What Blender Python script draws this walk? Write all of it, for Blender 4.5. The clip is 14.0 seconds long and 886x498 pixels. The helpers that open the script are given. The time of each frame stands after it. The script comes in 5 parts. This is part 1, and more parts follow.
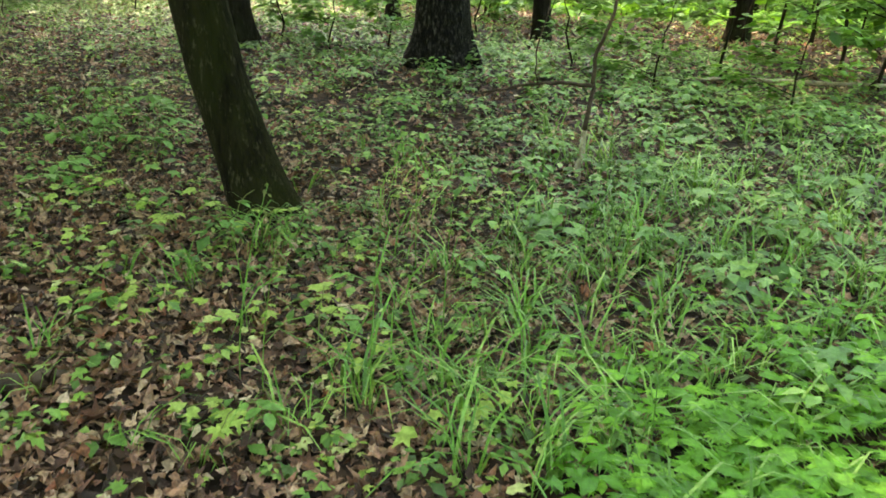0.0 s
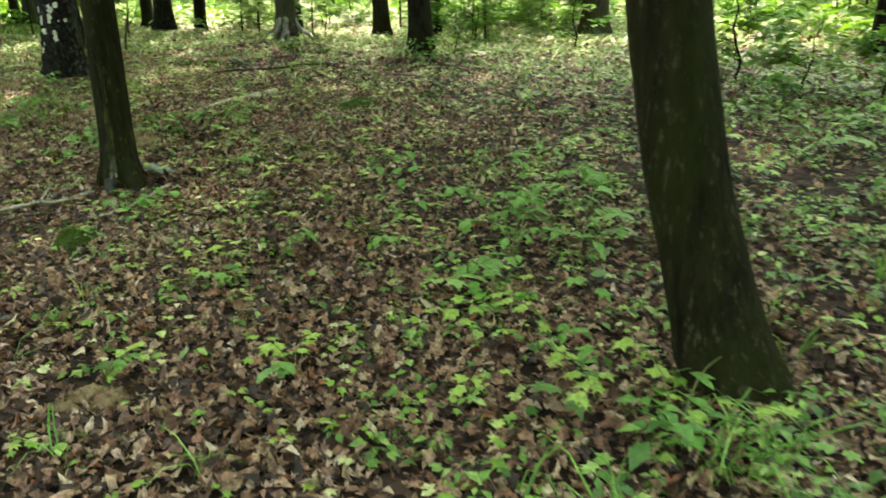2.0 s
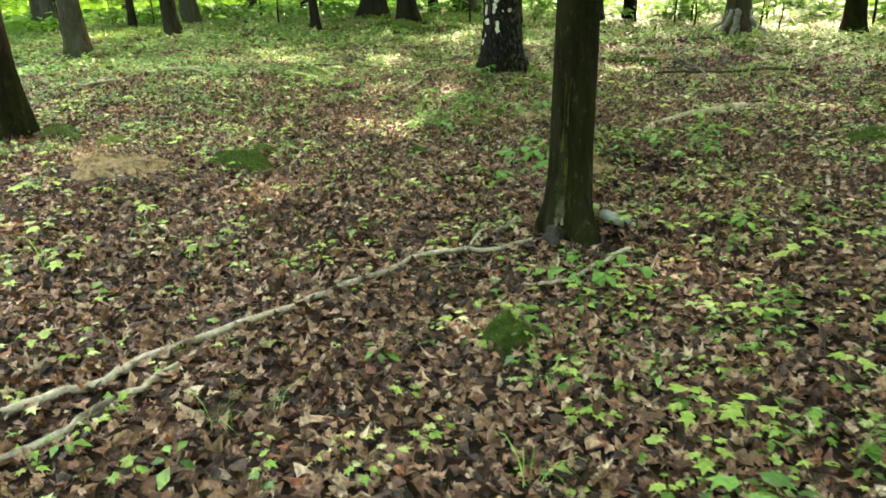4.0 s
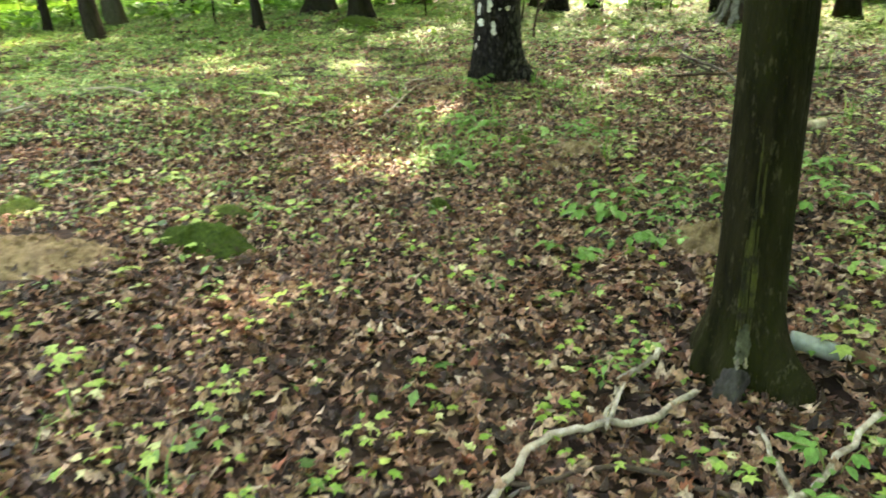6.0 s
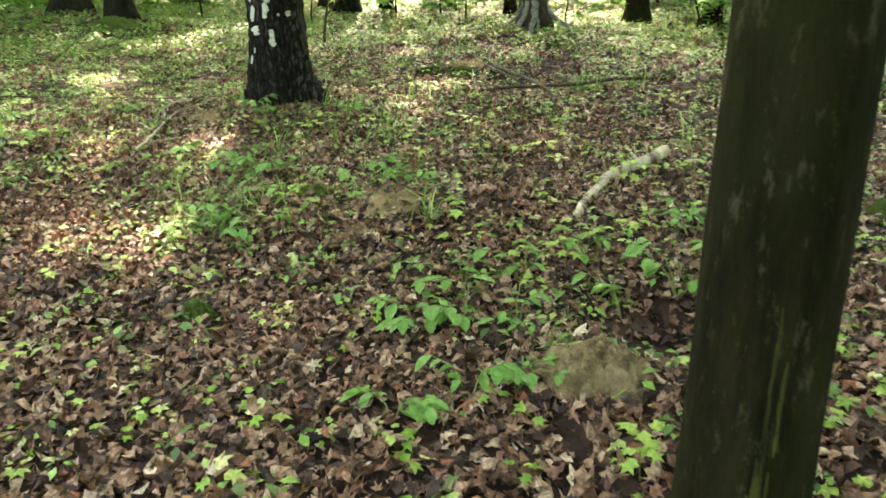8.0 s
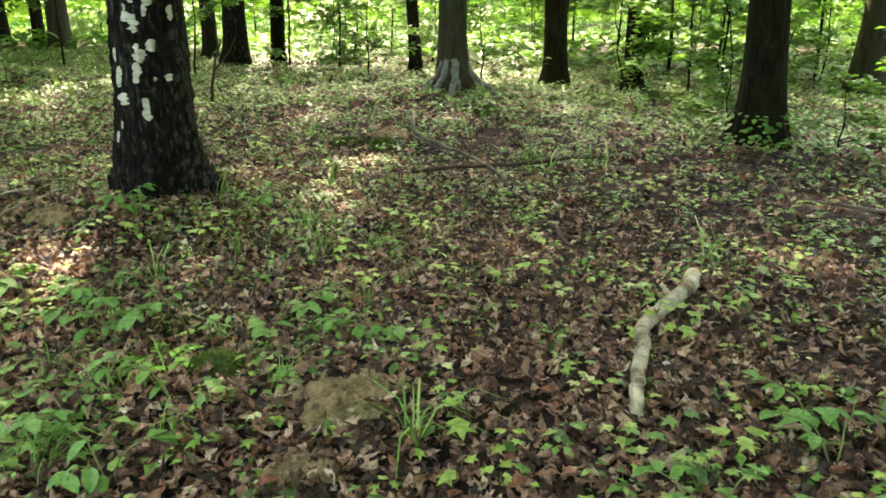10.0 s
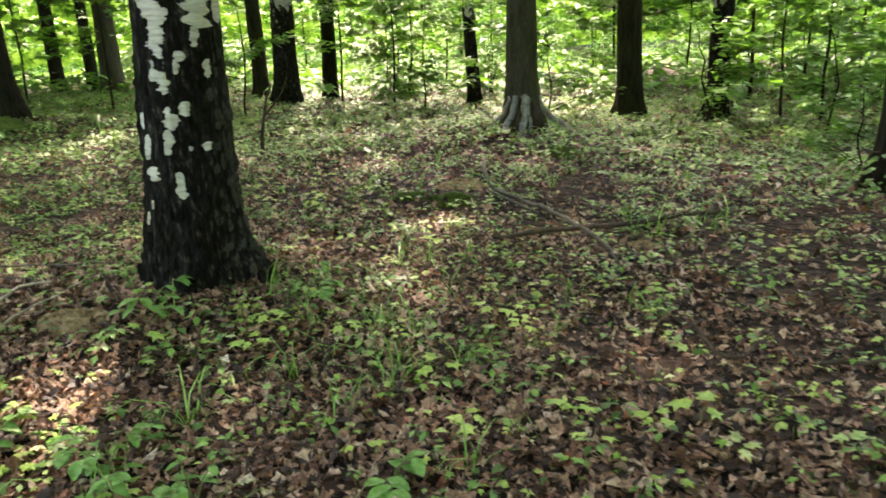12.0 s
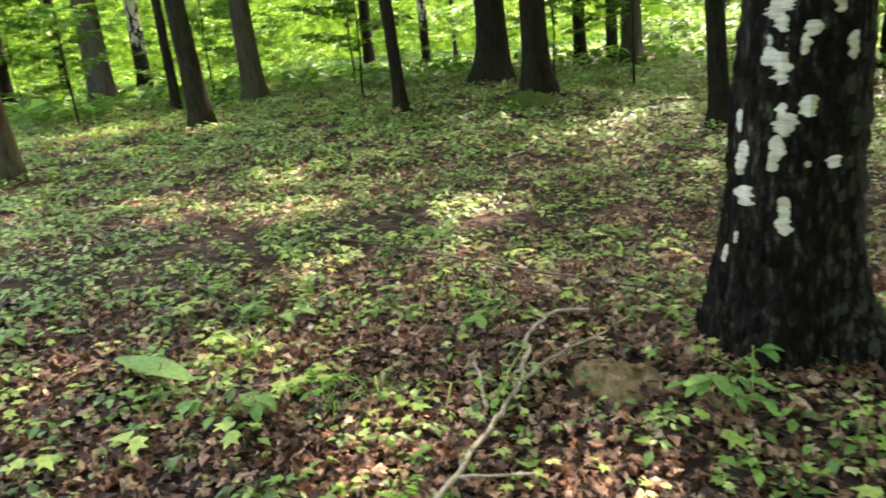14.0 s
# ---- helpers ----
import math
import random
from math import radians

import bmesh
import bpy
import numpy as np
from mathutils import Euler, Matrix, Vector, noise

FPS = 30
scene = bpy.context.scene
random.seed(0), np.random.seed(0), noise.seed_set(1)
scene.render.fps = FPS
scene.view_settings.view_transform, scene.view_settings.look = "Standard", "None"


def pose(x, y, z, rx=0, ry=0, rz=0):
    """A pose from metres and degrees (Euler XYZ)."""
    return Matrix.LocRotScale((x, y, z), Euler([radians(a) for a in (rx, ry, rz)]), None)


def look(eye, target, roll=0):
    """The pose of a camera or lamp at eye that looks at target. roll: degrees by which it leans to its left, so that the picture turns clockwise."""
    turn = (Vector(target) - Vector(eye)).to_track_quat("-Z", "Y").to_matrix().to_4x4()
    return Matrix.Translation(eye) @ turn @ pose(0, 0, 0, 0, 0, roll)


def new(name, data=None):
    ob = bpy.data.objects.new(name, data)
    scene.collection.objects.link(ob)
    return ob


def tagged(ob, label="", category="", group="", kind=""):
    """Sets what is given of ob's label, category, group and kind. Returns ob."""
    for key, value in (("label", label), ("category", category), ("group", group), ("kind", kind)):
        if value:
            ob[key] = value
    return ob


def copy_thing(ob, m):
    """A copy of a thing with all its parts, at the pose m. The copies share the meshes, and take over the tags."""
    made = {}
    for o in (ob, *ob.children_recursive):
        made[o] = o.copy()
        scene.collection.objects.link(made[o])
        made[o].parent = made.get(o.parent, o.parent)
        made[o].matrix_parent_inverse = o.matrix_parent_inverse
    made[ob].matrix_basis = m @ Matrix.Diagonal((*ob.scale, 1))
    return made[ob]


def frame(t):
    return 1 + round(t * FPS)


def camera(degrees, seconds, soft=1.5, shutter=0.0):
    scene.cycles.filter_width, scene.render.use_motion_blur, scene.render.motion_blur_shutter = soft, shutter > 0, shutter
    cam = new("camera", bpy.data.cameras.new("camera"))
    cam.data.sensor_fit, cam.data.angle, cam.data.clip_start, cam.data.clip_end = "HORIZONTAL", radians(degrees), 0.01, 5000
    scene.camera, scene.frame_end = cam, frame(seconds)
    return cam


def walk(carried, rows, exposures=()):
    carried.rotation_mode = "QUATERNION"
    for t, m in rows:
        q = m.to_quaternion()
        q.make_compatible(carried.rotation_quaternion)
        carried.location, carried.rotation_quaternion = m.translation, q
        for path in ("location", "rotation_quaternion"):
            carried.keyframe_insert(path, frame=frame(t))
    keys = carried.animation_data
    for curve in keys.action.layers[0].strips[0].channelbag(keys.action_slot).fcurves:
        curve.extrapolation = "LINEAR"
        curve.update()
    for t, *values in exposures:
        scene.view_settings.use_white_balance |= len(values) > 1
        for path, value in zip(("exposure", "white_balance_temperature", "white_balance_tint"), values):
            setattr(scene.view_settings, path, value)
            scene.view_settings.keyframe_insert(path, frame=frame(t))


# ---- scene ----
cam = camera(61.3, 14.0, 1.7, 0.2)
PATH = [
    (0, (-0.373, 0.616, 1.396), (-0.26, 2.476, 0.668), 1.9),
    (0.5, (-0.359, 0.91, 1.476), (-0.307, 2.778, 0.764), 1.0),
    (1, (-0.334, 1.362, 1.499), (-0.618, 3.205, 0.776), -0.9),
    (1.5, (-0.484, 1.602, 1.542), (-1.144, 3.354, 0.839), -2.6),
    (2, (-0.924, 2.086, 1.464), (-1.824, 3.742, 0.796), -1.8),
    (2.5, (-1.324, 2.41, 1.487), (-2.442, 3.936, 0.836), -0.7),
    (3, (-1.744, 2.81, 1.409), (-3.093, 4.136, 0.759), -1.2),
    (3.5, (-2.184, 3.01, 1.491), (-3.728, 4.106, 0.846), -1.8),
    (3.7, (-2.39, 3.045, 1.444), (-3.99, 4.052, 0.793), -1.9),
    (5.8, (-4.287, 3.406, 1.576), (-5.858, 4.43, 0.882), -3.3),
    (6, (-4.507, 3.547, 1.544), (-6.014, 4.665, 0.852), -3.3),
    (6.5, (-4.836, 3.792, 1.598), (-6.145, 5.136, 0.904), -1.7),
    (7, (-5.092, 4.204, 1.51), (-6.259, 5.669, 0.809), -1.8),
    (7.5, (-5.338, 4.491, 1.604), (-6.513, 5.938, 0.88), -3.5),
    (8, (-5.577, 4.66, 1.537), (-6.724, 6.131, 0.817), -2.1),
    (8.5, (-6.101, 4.987, 1.482), (-7.154, 6.54, 0.789), 0.4),
    (9, (-6.415, 5.285, 1.6), (-7.382, 6.913, 0.954), 1.8),
    (9.2, (-6.514, 5.44, 1.555), (-7.492, 7.064, 0.918), 1.0),
    (11.3, (-7.414, 6.306, 1.611), (-8.229, 8.042, 1.041), -1.2),
    (11.5, (-7.485, 6.454, 1.609), (-8.344, 8.167, 1.037), -1.3),
    (12, (-7.683, 6.664, 1.681), (-8.723, 8.281, 1.131), -2.3),
    (12.5, (-8.016, 6.782, 1.653), (-9.239, 8.275, 1.13), -2.7),
    (13, (-8.399, 6.908, 1.707), (-9.811, 8.228, 1.195), -2.9),
    (13.5, (-8.699, 7.041, 1.673), (-10.327, 8.074, 1.143), -3.7),
    (14, (-8.988, 7.142, 1.711), (-10.792, 7.811, 1.165), -5.1),
]
walk(cam, [(t, look(eye, target, roll)) for t, eye, target, roll in PATH], [(0.0, 4.55, 8700, 10), (1.0, 4.45, 8900, 7), (2.0, 4.7, 9200, 6), (3.0, 4.8, 9200, 6), (3.7, 4.95, 9100, 8), (5.8, 5.15, 8900, 13), (7.0, 5.1, 8700, 15), (8.5, 5.2, 8600, 16), (9.2, 5.0, 8500, 15), (12.0, 4.68, 8100, 19), (14.0, 4.78, 8200, 25)])

# ---- world, sun ----
SUN = Vector((-0.42, 0.50, 0.76)).normalized()
world = bpy.data.worlds.new("sky")
scene.world = world
world.use_nodes = True
wn = world.node_tree
sky = wn.nodes.new("ShaderNodeTexSky")
sky.sky_type = "NISHITA"
sky.sun_disc = False
sky.sun_elevation = math.asin(SUN.z)
sky.sun_rotation = math.atan2(SUN.x, SUN.y)
sky.air_density, sky.dust_density = 1.0, 2.5
wn.links.new(sky.outputs[0], wn.nodes["Background"].inputs[0])
wn.nodes["Background"].inputs[1].default_value = 0.15
sun = new("sun", bpy.data.lights.new("sun", "SUN"))
sun.data.energy, sun.data.angle, sun.data.color = 1.3, radians(2.2), (1.0, 0.95, 0.86)
sun.matrix_world = look(SUN * 60, (0, 0, 0))

# ---- materials ----


def material(name):
    m = bpy.data.materials.new(name)
    m.use_nodes = True
    return m, m.node_tree.nodes, m.node_tree.links, m.node_tree.nodes["Principled BSDF"]


def ramp(nodes, links, source, stops):
    r = nodes.new("ShaderNodeValToRGB")
    while len(r.color_ramp.elements) < len(stops):
        r.color_ramp.elements.new(0.5)
    for e, (p, c) in zip(r.color_ramp.elements, stops):
        e.position, e.color = p, (*c, 1)
    links.new(source, r.inputs[0])
    return r.outputs[0]


def noise_node(nodes, links, scale, detail=4, rough=0.6, stretch=None, coord="Object"):
    tc = nodes.new("ShaderNodeTexCoord")
    n = nodes.new("ShaderNodeTexNoise")
    n.inputs["Scale"].default_value, n.inputs["Detail"].default_value = scale, detail
    n.inputs["Roughness"].default_value = rough
    if stretch:
        mp = nodes.new("ShaderNodeMapping")
        mp.inputs["Scale"].default_value = stretch
        links.new(tc.outputs[coord], mp.inputs[0])
        links.new(mp.outputs[0], n.inputs["Vector"])
    else:
        links.new(tc.outputs[coord], n.inputs["Vector"])
    return n.outputs["Fac"]


def mixed(nodes, links, a, b, fac, kind="MIX"):
    m = nodes.new("ShaderNodeMix")
    m.data_type, m.blend_type = "RGBA", kind
    for sock, v in ((m.inputs[0], fac), (m.inputs[6], a), (m.inputs[7], b)):
        if isinstance(v, (int, float)):
            sock.default_value = v
        elif isinstance(v, tuple):
            sock.default_value = (*v, 1)
        else:
            links.new(v, sock)
    return m.outputs[2]


def bumped(nodes, links, bsdf, height, strength, distance):
    b = nodes.new("ShaderNodeBump")
    b.inputs["Strength"].default_value, b.inputs["Distance"].default_value = strength, distance
    links.new(height, b.inputs["Height"])
    links.new(b.outputs[0], bsdf.inputs["Normal"])


def leaf_material(name, stops, through_colour, clear=0.35, gloss=0.55, single=False, spots=0.35, crumple=0.25):
    """Thin leaf: colour varies leaf by leaf, veined and blotched, with light passing through."""
    m, nodes, links, p = material(name)
    if single:
        rnd = nodes.new("ShaderNodeObjectInfo").outputs["Random"]
    else:
        rnd = nodes.new("ShaderNodeNewGeometry").outputs["Random Per Island"]
    base = ramp(nodes, links, rnd, stops)
    blotch = ramp(nodes, links, noise_node(nodes, links, 55, 3), [(0.36, (1 - spots,) * 3), (0.62, (1.2,) * 3)])
    col = mixed(nodes, links, base, blotch, 1.0, "MULTIPLY")
    links.new(col, p.inputs["Base Color"])
    p.inputs["Roughness"].default_value = gloss
    p.inputs["Specular IOR Level"].default_value = 0.36
    bumped(nodes, links, p, noise_node(nodes, links, 70, 4, 0.65), crumple, 0.012)
    t = nodes.new("ShaderNodeBsdfTranslucent")
    links.new(mixed(nodes, links, col, through_colour, 0.5), t.inputs[0])
    mix = nodes.new("ShaderNodeMixShader")
    mix.inputs[0].default_value = clear
    links.new(p.outputs[0], mix.inputs[1])
    links.new(t.outputs[0], mix.inputs[2])
    links.new(mix.outputs[0], nodes["Material Output"].inputs[0])
    return m


LITTER_STOPS = [(0.0, (0.014, 0.007, 0.004)), (0.24, (0.055, 0.024, 0.013)), (0.48, (0.17, 0.074, 0.039)), (0.7, (0.3, 0.163, 0.095)),
                (0.86, (0.43, 0.29, 0.185)), (0.92, (0.25, 0.07, 0.03)), (1.0, (0.6, 0.47, 0.32))]
LITTER = leaf_material("dead_leaf", LITTER_STOPS, (0.22, 0.10, 0.04), 0.1, 0.46, False, 0.6, 0.9)
LITTER_ONE = leaf_material("dead_leaf_single", LITTER_STOPS, (0.22, 0.10, 0.04), 0.1, 0.46, True, 0.6, 0.9)
MAPLE_STOPS = [(0.0, (0.13, 0.27, 0.04)), (0.45, (0.22, 0.36, 0.06)), (0.8, (0.36, 0.44, 0.12)), (1.0, (0.55, 0.52, 0.28))]
MAPLE = leaf_material("maple_leaf", MAPLE_STOPS, (0.32, 0.46, 0.05), 0.35)
BROAD = leaf_material("broad_leaf", [(0.0, (0.03, 0.095, 0.018)), (0.5, (0.09, 0.22, 0.045)), (1.0, (0.2, 0.36, 0.08))], (0.2, 0.42, 0.05), 0.3, 0.5)
COVER = leaf_material("cover_leaf", [(0.0, (0.025, 0.07, 0.014)), (0.4, (0.065, 0.16, 0.03)), (0.78, (0.15, 0.29, 0.055)), (1.0, (0.3, 0.4, 0.12))], (0.22, 0.4, 0.04), 0.3, 0.42)
FAR_COVER = leaf_material("far_cover_leaf", [(0.0, (0.02, 0.075, 0.01)), (0.5, (0.055, 0.17, 0.018)), (1.0, (0.12, 0.28, 0.03))], (0.17, 0.4, 0.02), 0.35, 0.6)
GRASS = leaf_material("grass_blade", [(0.0, (0.04, 0.13, 0.016)), (0.6, (0.12, 0.29, 0.045)), (1.0, (0.27, 0.42, 0.1))], (0.25, 0.45, 0.05), 0.3, 0.35)
HERB = leaf_material("herb_leaf", [(0.0, (0.04, 0.16, 0.012)), (0.6, (0.10, 0.3, 0.025)), (1.0, (0.18, 0.42, 0.04))], (0.25, 0.5, 0.03), 0.35, 0.58)
CANOPY = leaf_material("canopy_leaf", [(0.0, (0.07, 0.17, 0.025)), (0.6, (0.12, 0.26, 0.03)), (1.0, (0.2, 0.34, 0.05))], (0.3, 0.42, 0.08), 0.25, 0.45)
SHRUB = leaf_material("shrub_leaf", [(0.0, (0.03, 0.11, 0.014)), (0.5, (0.07, 0.2, 0.025)), (1.0, (0.14, 0.31, 0.045))], (0.18, 0.41, 0.03), 0.4, 0.5)


def surface(name, stops, scale, bump=0.4, dist=0.01, rough=0.9, stretch=None, second=None, fine=None):
    m, nodes, links, p = material(name)
    n = noise_node(nodes, links, scale, 6, 0.65, stretch)
    col = ramp(nodes, links, n, stops)
    if second:
        tint, s2, lo, hi = second
        f = ramp(nodes, links, noise_node(nodes, links, s2, 3, 0.6), [(lo, (0, 0, 0)), (hi, (1, 1, 1))])
        col = mixed(nodes, links, col, tint, f)
    h = n
    if fine:
        g = noise_node(nodes, links, fine, 4, 0.7)
        col = mixed(nodes, links, col, ramp(nodes, links, g, [(0.3, (0.7, 0.7, 0.7)), (0.7, (1.2, 1.2, 1.2))]), 1.0, "MULTIPLY")
        add = nodes.new("ShaderNodeMath")
        links.new(n, add.inputs[0])
        links.new(g, add.inputs[1])
        h = add.outputs[0]
    links.new(col, p.inputs["Base Color"])
    p.inputs["Roughness"].default_value = rough
    p.inputs["Specular IOR Level"].default_value = 0.2
    bumped(nodes, links, p, h, bump, dist)
    return m


def soil_material():
    m, nodes, links, p = material("forest_soil")
    tc = nodes.new("ShaderNodeTexCoord")
    warp = nodes.new("ShaderNodeTexNoise")
    warp.inputs["Scale"].default_value = 18
    links.new(tc.outputs["Object"], warp.inputs["Vector"])
    vec = mixed(nodes, links, tc.outputs["Object"], warp.outputs["Color"], 0.035, "ADD")
    v = nodes.new("ShaderNodeTexVoronoi")
    v.inputs["Scale"].default_value = 17
    links.new(vec, v.inputs["Vector"])
    sep = nodes.new("ShaderNodeSeparateColor")
    links.new(v.outputs["Color"], sep.inputs[0])
    col = ramp(nodes, links, sep.outputs[0], [(0.0, (0.006, 0.0035, 0.0025)), (0.4, (0.017, 0.0095, 0.0065)), (0.75, (0.036, 0.021, 0.014)), (1.0, (0.075, 0.047, 0.032))])
    big = ramp(nodes, links, noise_node(nodes, links, 0.9, 4), [(0.35, (0.75, 0.72, 0.7)), (0.65, (1.15, 1.1, 1.1))])
    col = mixed(nodes, links, col, big, 1.0, "MULTIPLY")
    links.new(col, p.inputs["Base Color"])
    p.inputs["Roughness"].default_value = 0.9
    p.inputs["Specular IOR Level"].default_value = 0.15
    bumped(nodes, links, p, v.outputs["Distance"], 0.6, 0.02)
    return m


def ridged(name, dark, light, green, cover, ridge=9.0, lo=0.42, hi=0.62, fleck=0.59, pale=1.8):
    """Bark: upright furrows, lichen and algae."""
    m, nodes, links, p = material(name)
    n = noise_node(nodes, links, ridge, 6, 0.7, (2.2, 2.2, 0.35))
    col = ramp(nodes, links, n, [(0.36, dark), (0.63, light)])
    f = ramp(nodes, links, noise_node(nodes, links, 3.2, 4, 0.65, (1, 1, 0.5)), [(lo, (0, 0, 0)), (hi, (cover,) * 3)])
    col = mixed(nodes, links, col, green, f)
    sp = ramp(nodes, links, noise_node(nodes, links, 16, 5, 0.75, (1.8, 1.8, 0.6)), [(fleck, (0, 0, 0)), (fleck + 0.09, (0.7,) * 3)])
    col = mixed(nodes, links, col, tuple(c * pale + 0.012 for c in light), sp)
    links.new(col, p.inputs["Base Color"])
    p.inputs["Roughness"].default_value = 0.9
    p.inputs["Specular IOR Level"].default_value = 0.06
    bumped(nodes, links, p, n, 0.9, 0.02)
    return m


SOIL = soil_material()
BARK_SMOOTH = ridged("smooth_dark_bark", (0.0035, 0.003, 0.0014), (0.017, 0.0145, 0.0066), (0.015, 0.017, 0.0042), 0.6, 7, 0.42, 0.62, 0.56, 2.6)
BARK_GREY = ridged("grey_beech_bark", (0.024, 0.020, 0.014), (0.068, 0.057, 0.040), (0.04, 0.047, 0.017), 0.6, 6)
BARK_DARK = ridged("dark_bark", (0.005, 0.004, 0.0032), (0.022, 0.0175, 0.013), (0.018, 0.022, 0.008), 0.4, 10)
BARK_FAR = ridged("brown_bark", (0.008, 0.006, 0.004), (0.031, 0.025, 0.016), (0.022, 0.027, 0.01), 0.5, 8)


def birch_material():
    m, nodes, links, p = material("birch_bark")
    n = noise_node(nodes, links, 20, 6, 0.72, (1.6, 1.6, 0.55))
    col = ramp(nodes, links, n, [(0.38, (0.003, 0.0024, 0.002)), (0.51, (0.010, 0.008, 0.007)), (0.59, (0.03, 0.027, 0.023)), (0.69, (0.12, 0.115, 0.095))])
    tc = nodes.new("ShaderNodeTexCoord")
    sep = nodes.new("ShaderNodeSeparateXYZ")
    links.new(tc.outputs["Object"], sep.inputs[0])
    mr = nodes.new("ShaderNodeMapRange")
    mr.inputs[1].default_value, mr.inputs[2].default_value, mr.inputs[3].default_value, mr.inputs[4].default_value = 0.5, 2.6, -0.26, 0.06
    links.new(sep.outputs[2], mr.inputs[0])
    w = noise_node(nodes, links, 3.6, 5, 0.62, (1.5, 1.5, 0.7))
    add = nodes.new("ShaderNodeMath")
    links.new(w, add.inputs[0])
    links.new(mr.outputs[0], add.inputs[1])
    white = ramp(nodes, links, add.outputs[0], [(0.52, (0, 0, 0)), (0.55, (1, 1, 1))])
    wcol = ramp(nodes, links, noise_node(nodes, links, 8, 4, 0.7, (1, 1, 8)), [(0.35, (0.30, 0.27, 0.22)), (0.6, (0.62, 0.59, 0.52))])
    col = mixed(nodes, links, col, wcol, white)
    links.new(col, p.inputs["Base Color"])
    p.inputs["Roughness"].default_value = 0.8
    p.inputs["Specular IOR Level"].default_value = 0.08
    bumped(nodes, links, p, n, 1.0, 0.03)
    return m


BARK_BIRCH = birch_material()
BIRCH_WHITE = surface("white_birch_skin", [(0.3, (0.30, 0.27, 0.21)), (0.6, (0.60, 0.56, 0.47))], 9, 0.3, 0.004, 0.6, (1, 1, 7))
MOSS = surface("moss", [(0.3, (0.014, 0.034, 0.004)), (0.7, (0.08, 0.125, 0.014))], 45, 1.0, 0.02, 0.95, None, ((0.07, 0.05, 0.03), 9, 0.58, 0.72), 220)
SAND = surface("sandy_earth", [(0.36, (0.13, 0.085, 0.042)), (0.64, (0.35, 0.245, 0.13))], 14, 0.9, 0.02, 0.95, None, ((0.14, 0.09, 0.05), 6, 0.6, 0.75), 120)
PALE_WOOD = surface("pale_dead_wood", [(0.3, (0.22, 0.17, 0.12)), (0.7, (0.48, 0.42, 0.32))], 10, 0.5, 0.006, 0.85, (3, 3, 3), ((0.13, 0.11, 0.08), 7, 0.5, 0.66), 90)
LOG_SKIN = surface("peeling_birch_log", [(0.34, (0.17, 0.14, 0.085)), (0.63, (0.46, 0.40, 0.28))], 9, 0.5, 0.006, 0.8, None, ((0.12, 0.085, 0.05), 5, 0.52, 0.64), 80)
DARK_WOOD = surface("dark_rotten_wood", [(0.3, (0.030, 0.020, 0.014)), (0.7, (0.10, 0.07, 0.05))], 12, 0.6, 0.01, 0.9, None, None, 100)
GREY_WOOD = surface("weathered_root_wood", [(0.3, (0.035, 0.029, 0.022)), (0.7, (0.16, 0.14, 0.115))], 9, 0.7, 0.012, 0.85, (1, 1, 3), None, 90)
STEM = surface("green_stem", [(0.3, (0.10, 0.12, 0.04)), (0.7, (0.2, 0.22, 0.08))], 20, 0.2, 0.002)
# dark brown for burrow earth and for the shade put between beech roots
EARTH_AND_SHADE = surface("burrow_earth_and_shade", [(0.3, (0.012, 0.008, 0.006)), (0.7, (0.05, 0.03, 0.02))], 12, 0.8, 0.02)
LICHEN = surface("scarred_mossy_wood", [(0.36, (0.008, 0.010, 0.002)), (0.64, (0.062, 0.064, 0.012))], 16, 0.9, 0.01, 0.9, (2.6, 2.6, 0.4), ((0.015, 0.012, 0.006), 11, 0.5, 0.62), 90)
STUB_WOOD = surface("dark_weathered_stub", [(0.3, (0.014, 0.012, 0.010)), (0.7, (0.07, 0.064, 0.055))], 16, 0.9, 0.012, 0.9, (2, 2, 0.5), None, 90)
SCAR_WOOD = surface("bare_scar_wood", [(0.36, (0.02, 0.022, 0.011)), (0.64, (0.085, 0.085, 0.052))], 14, 0.6, 0.006, 0.85, None, ((0.03, 0.032, 0.015), 12, 0.55, 0.68), 90)


def bottle_material():
    m, nodes, links, p = material("cloudy_plastic")
    links.new(ramp(nodes, links, noise_node(nodes, links, 14, 4), [(0.35, (0.22, 0.25, 0.2)), (0.65, (0.5, 0.53, 0.48))]), p.inputs["Base Color"])
    p.inputs["Roughness"].default_value = 0.22
    p.inputs["Transmission Weight"].default_value = 0.35
    return m


PLASTIC = bottle_material()

# ---- mesh helpers ----


def mesh_of(name, verts, faces, mat, smooth=False):
    """A mesh from arrays; faces all have the same number of corners."""
    verts, faces = np.asarray(verts, np.float32), np.asarray(faces, np.int32)
    me = bpy.data.meshes.new(name)
    k = faces.shape[1]
    me.vertices.add(len(verts))
    me.vertices.foreach_set("co", verts.ravel())
    me.loops.add(faces.size)
    me.loops.foreach_set("vertex_index", faces.ravel())
    me.polygons.add(len(faces))
    me.polygons.foreach_set("loop_start", np.arange(0, faces.size, k, dtype=np.int32))
    me.polygons.foreach_set("loop_total", np.full(len(faces), k, np.int32))
    if smooth:
        me.polygons.foreach_set("use_smooth", np.ones(len(faces), bool))
    me.materials.append(mat)
    me.update(calc_edges=True)
    return me


def part(name, me, parent, label=""):
    ob = new(name, me)
    ob.parent = parent
    return tagged(ob, label) if label else ob


def thing(name, label, category, m=None, group="", kind="", me=None):
    ob = new(name, me)
    if m is not None:
        ob.matrix_basis = m
    return tagged(ob, label, category, group, kind)


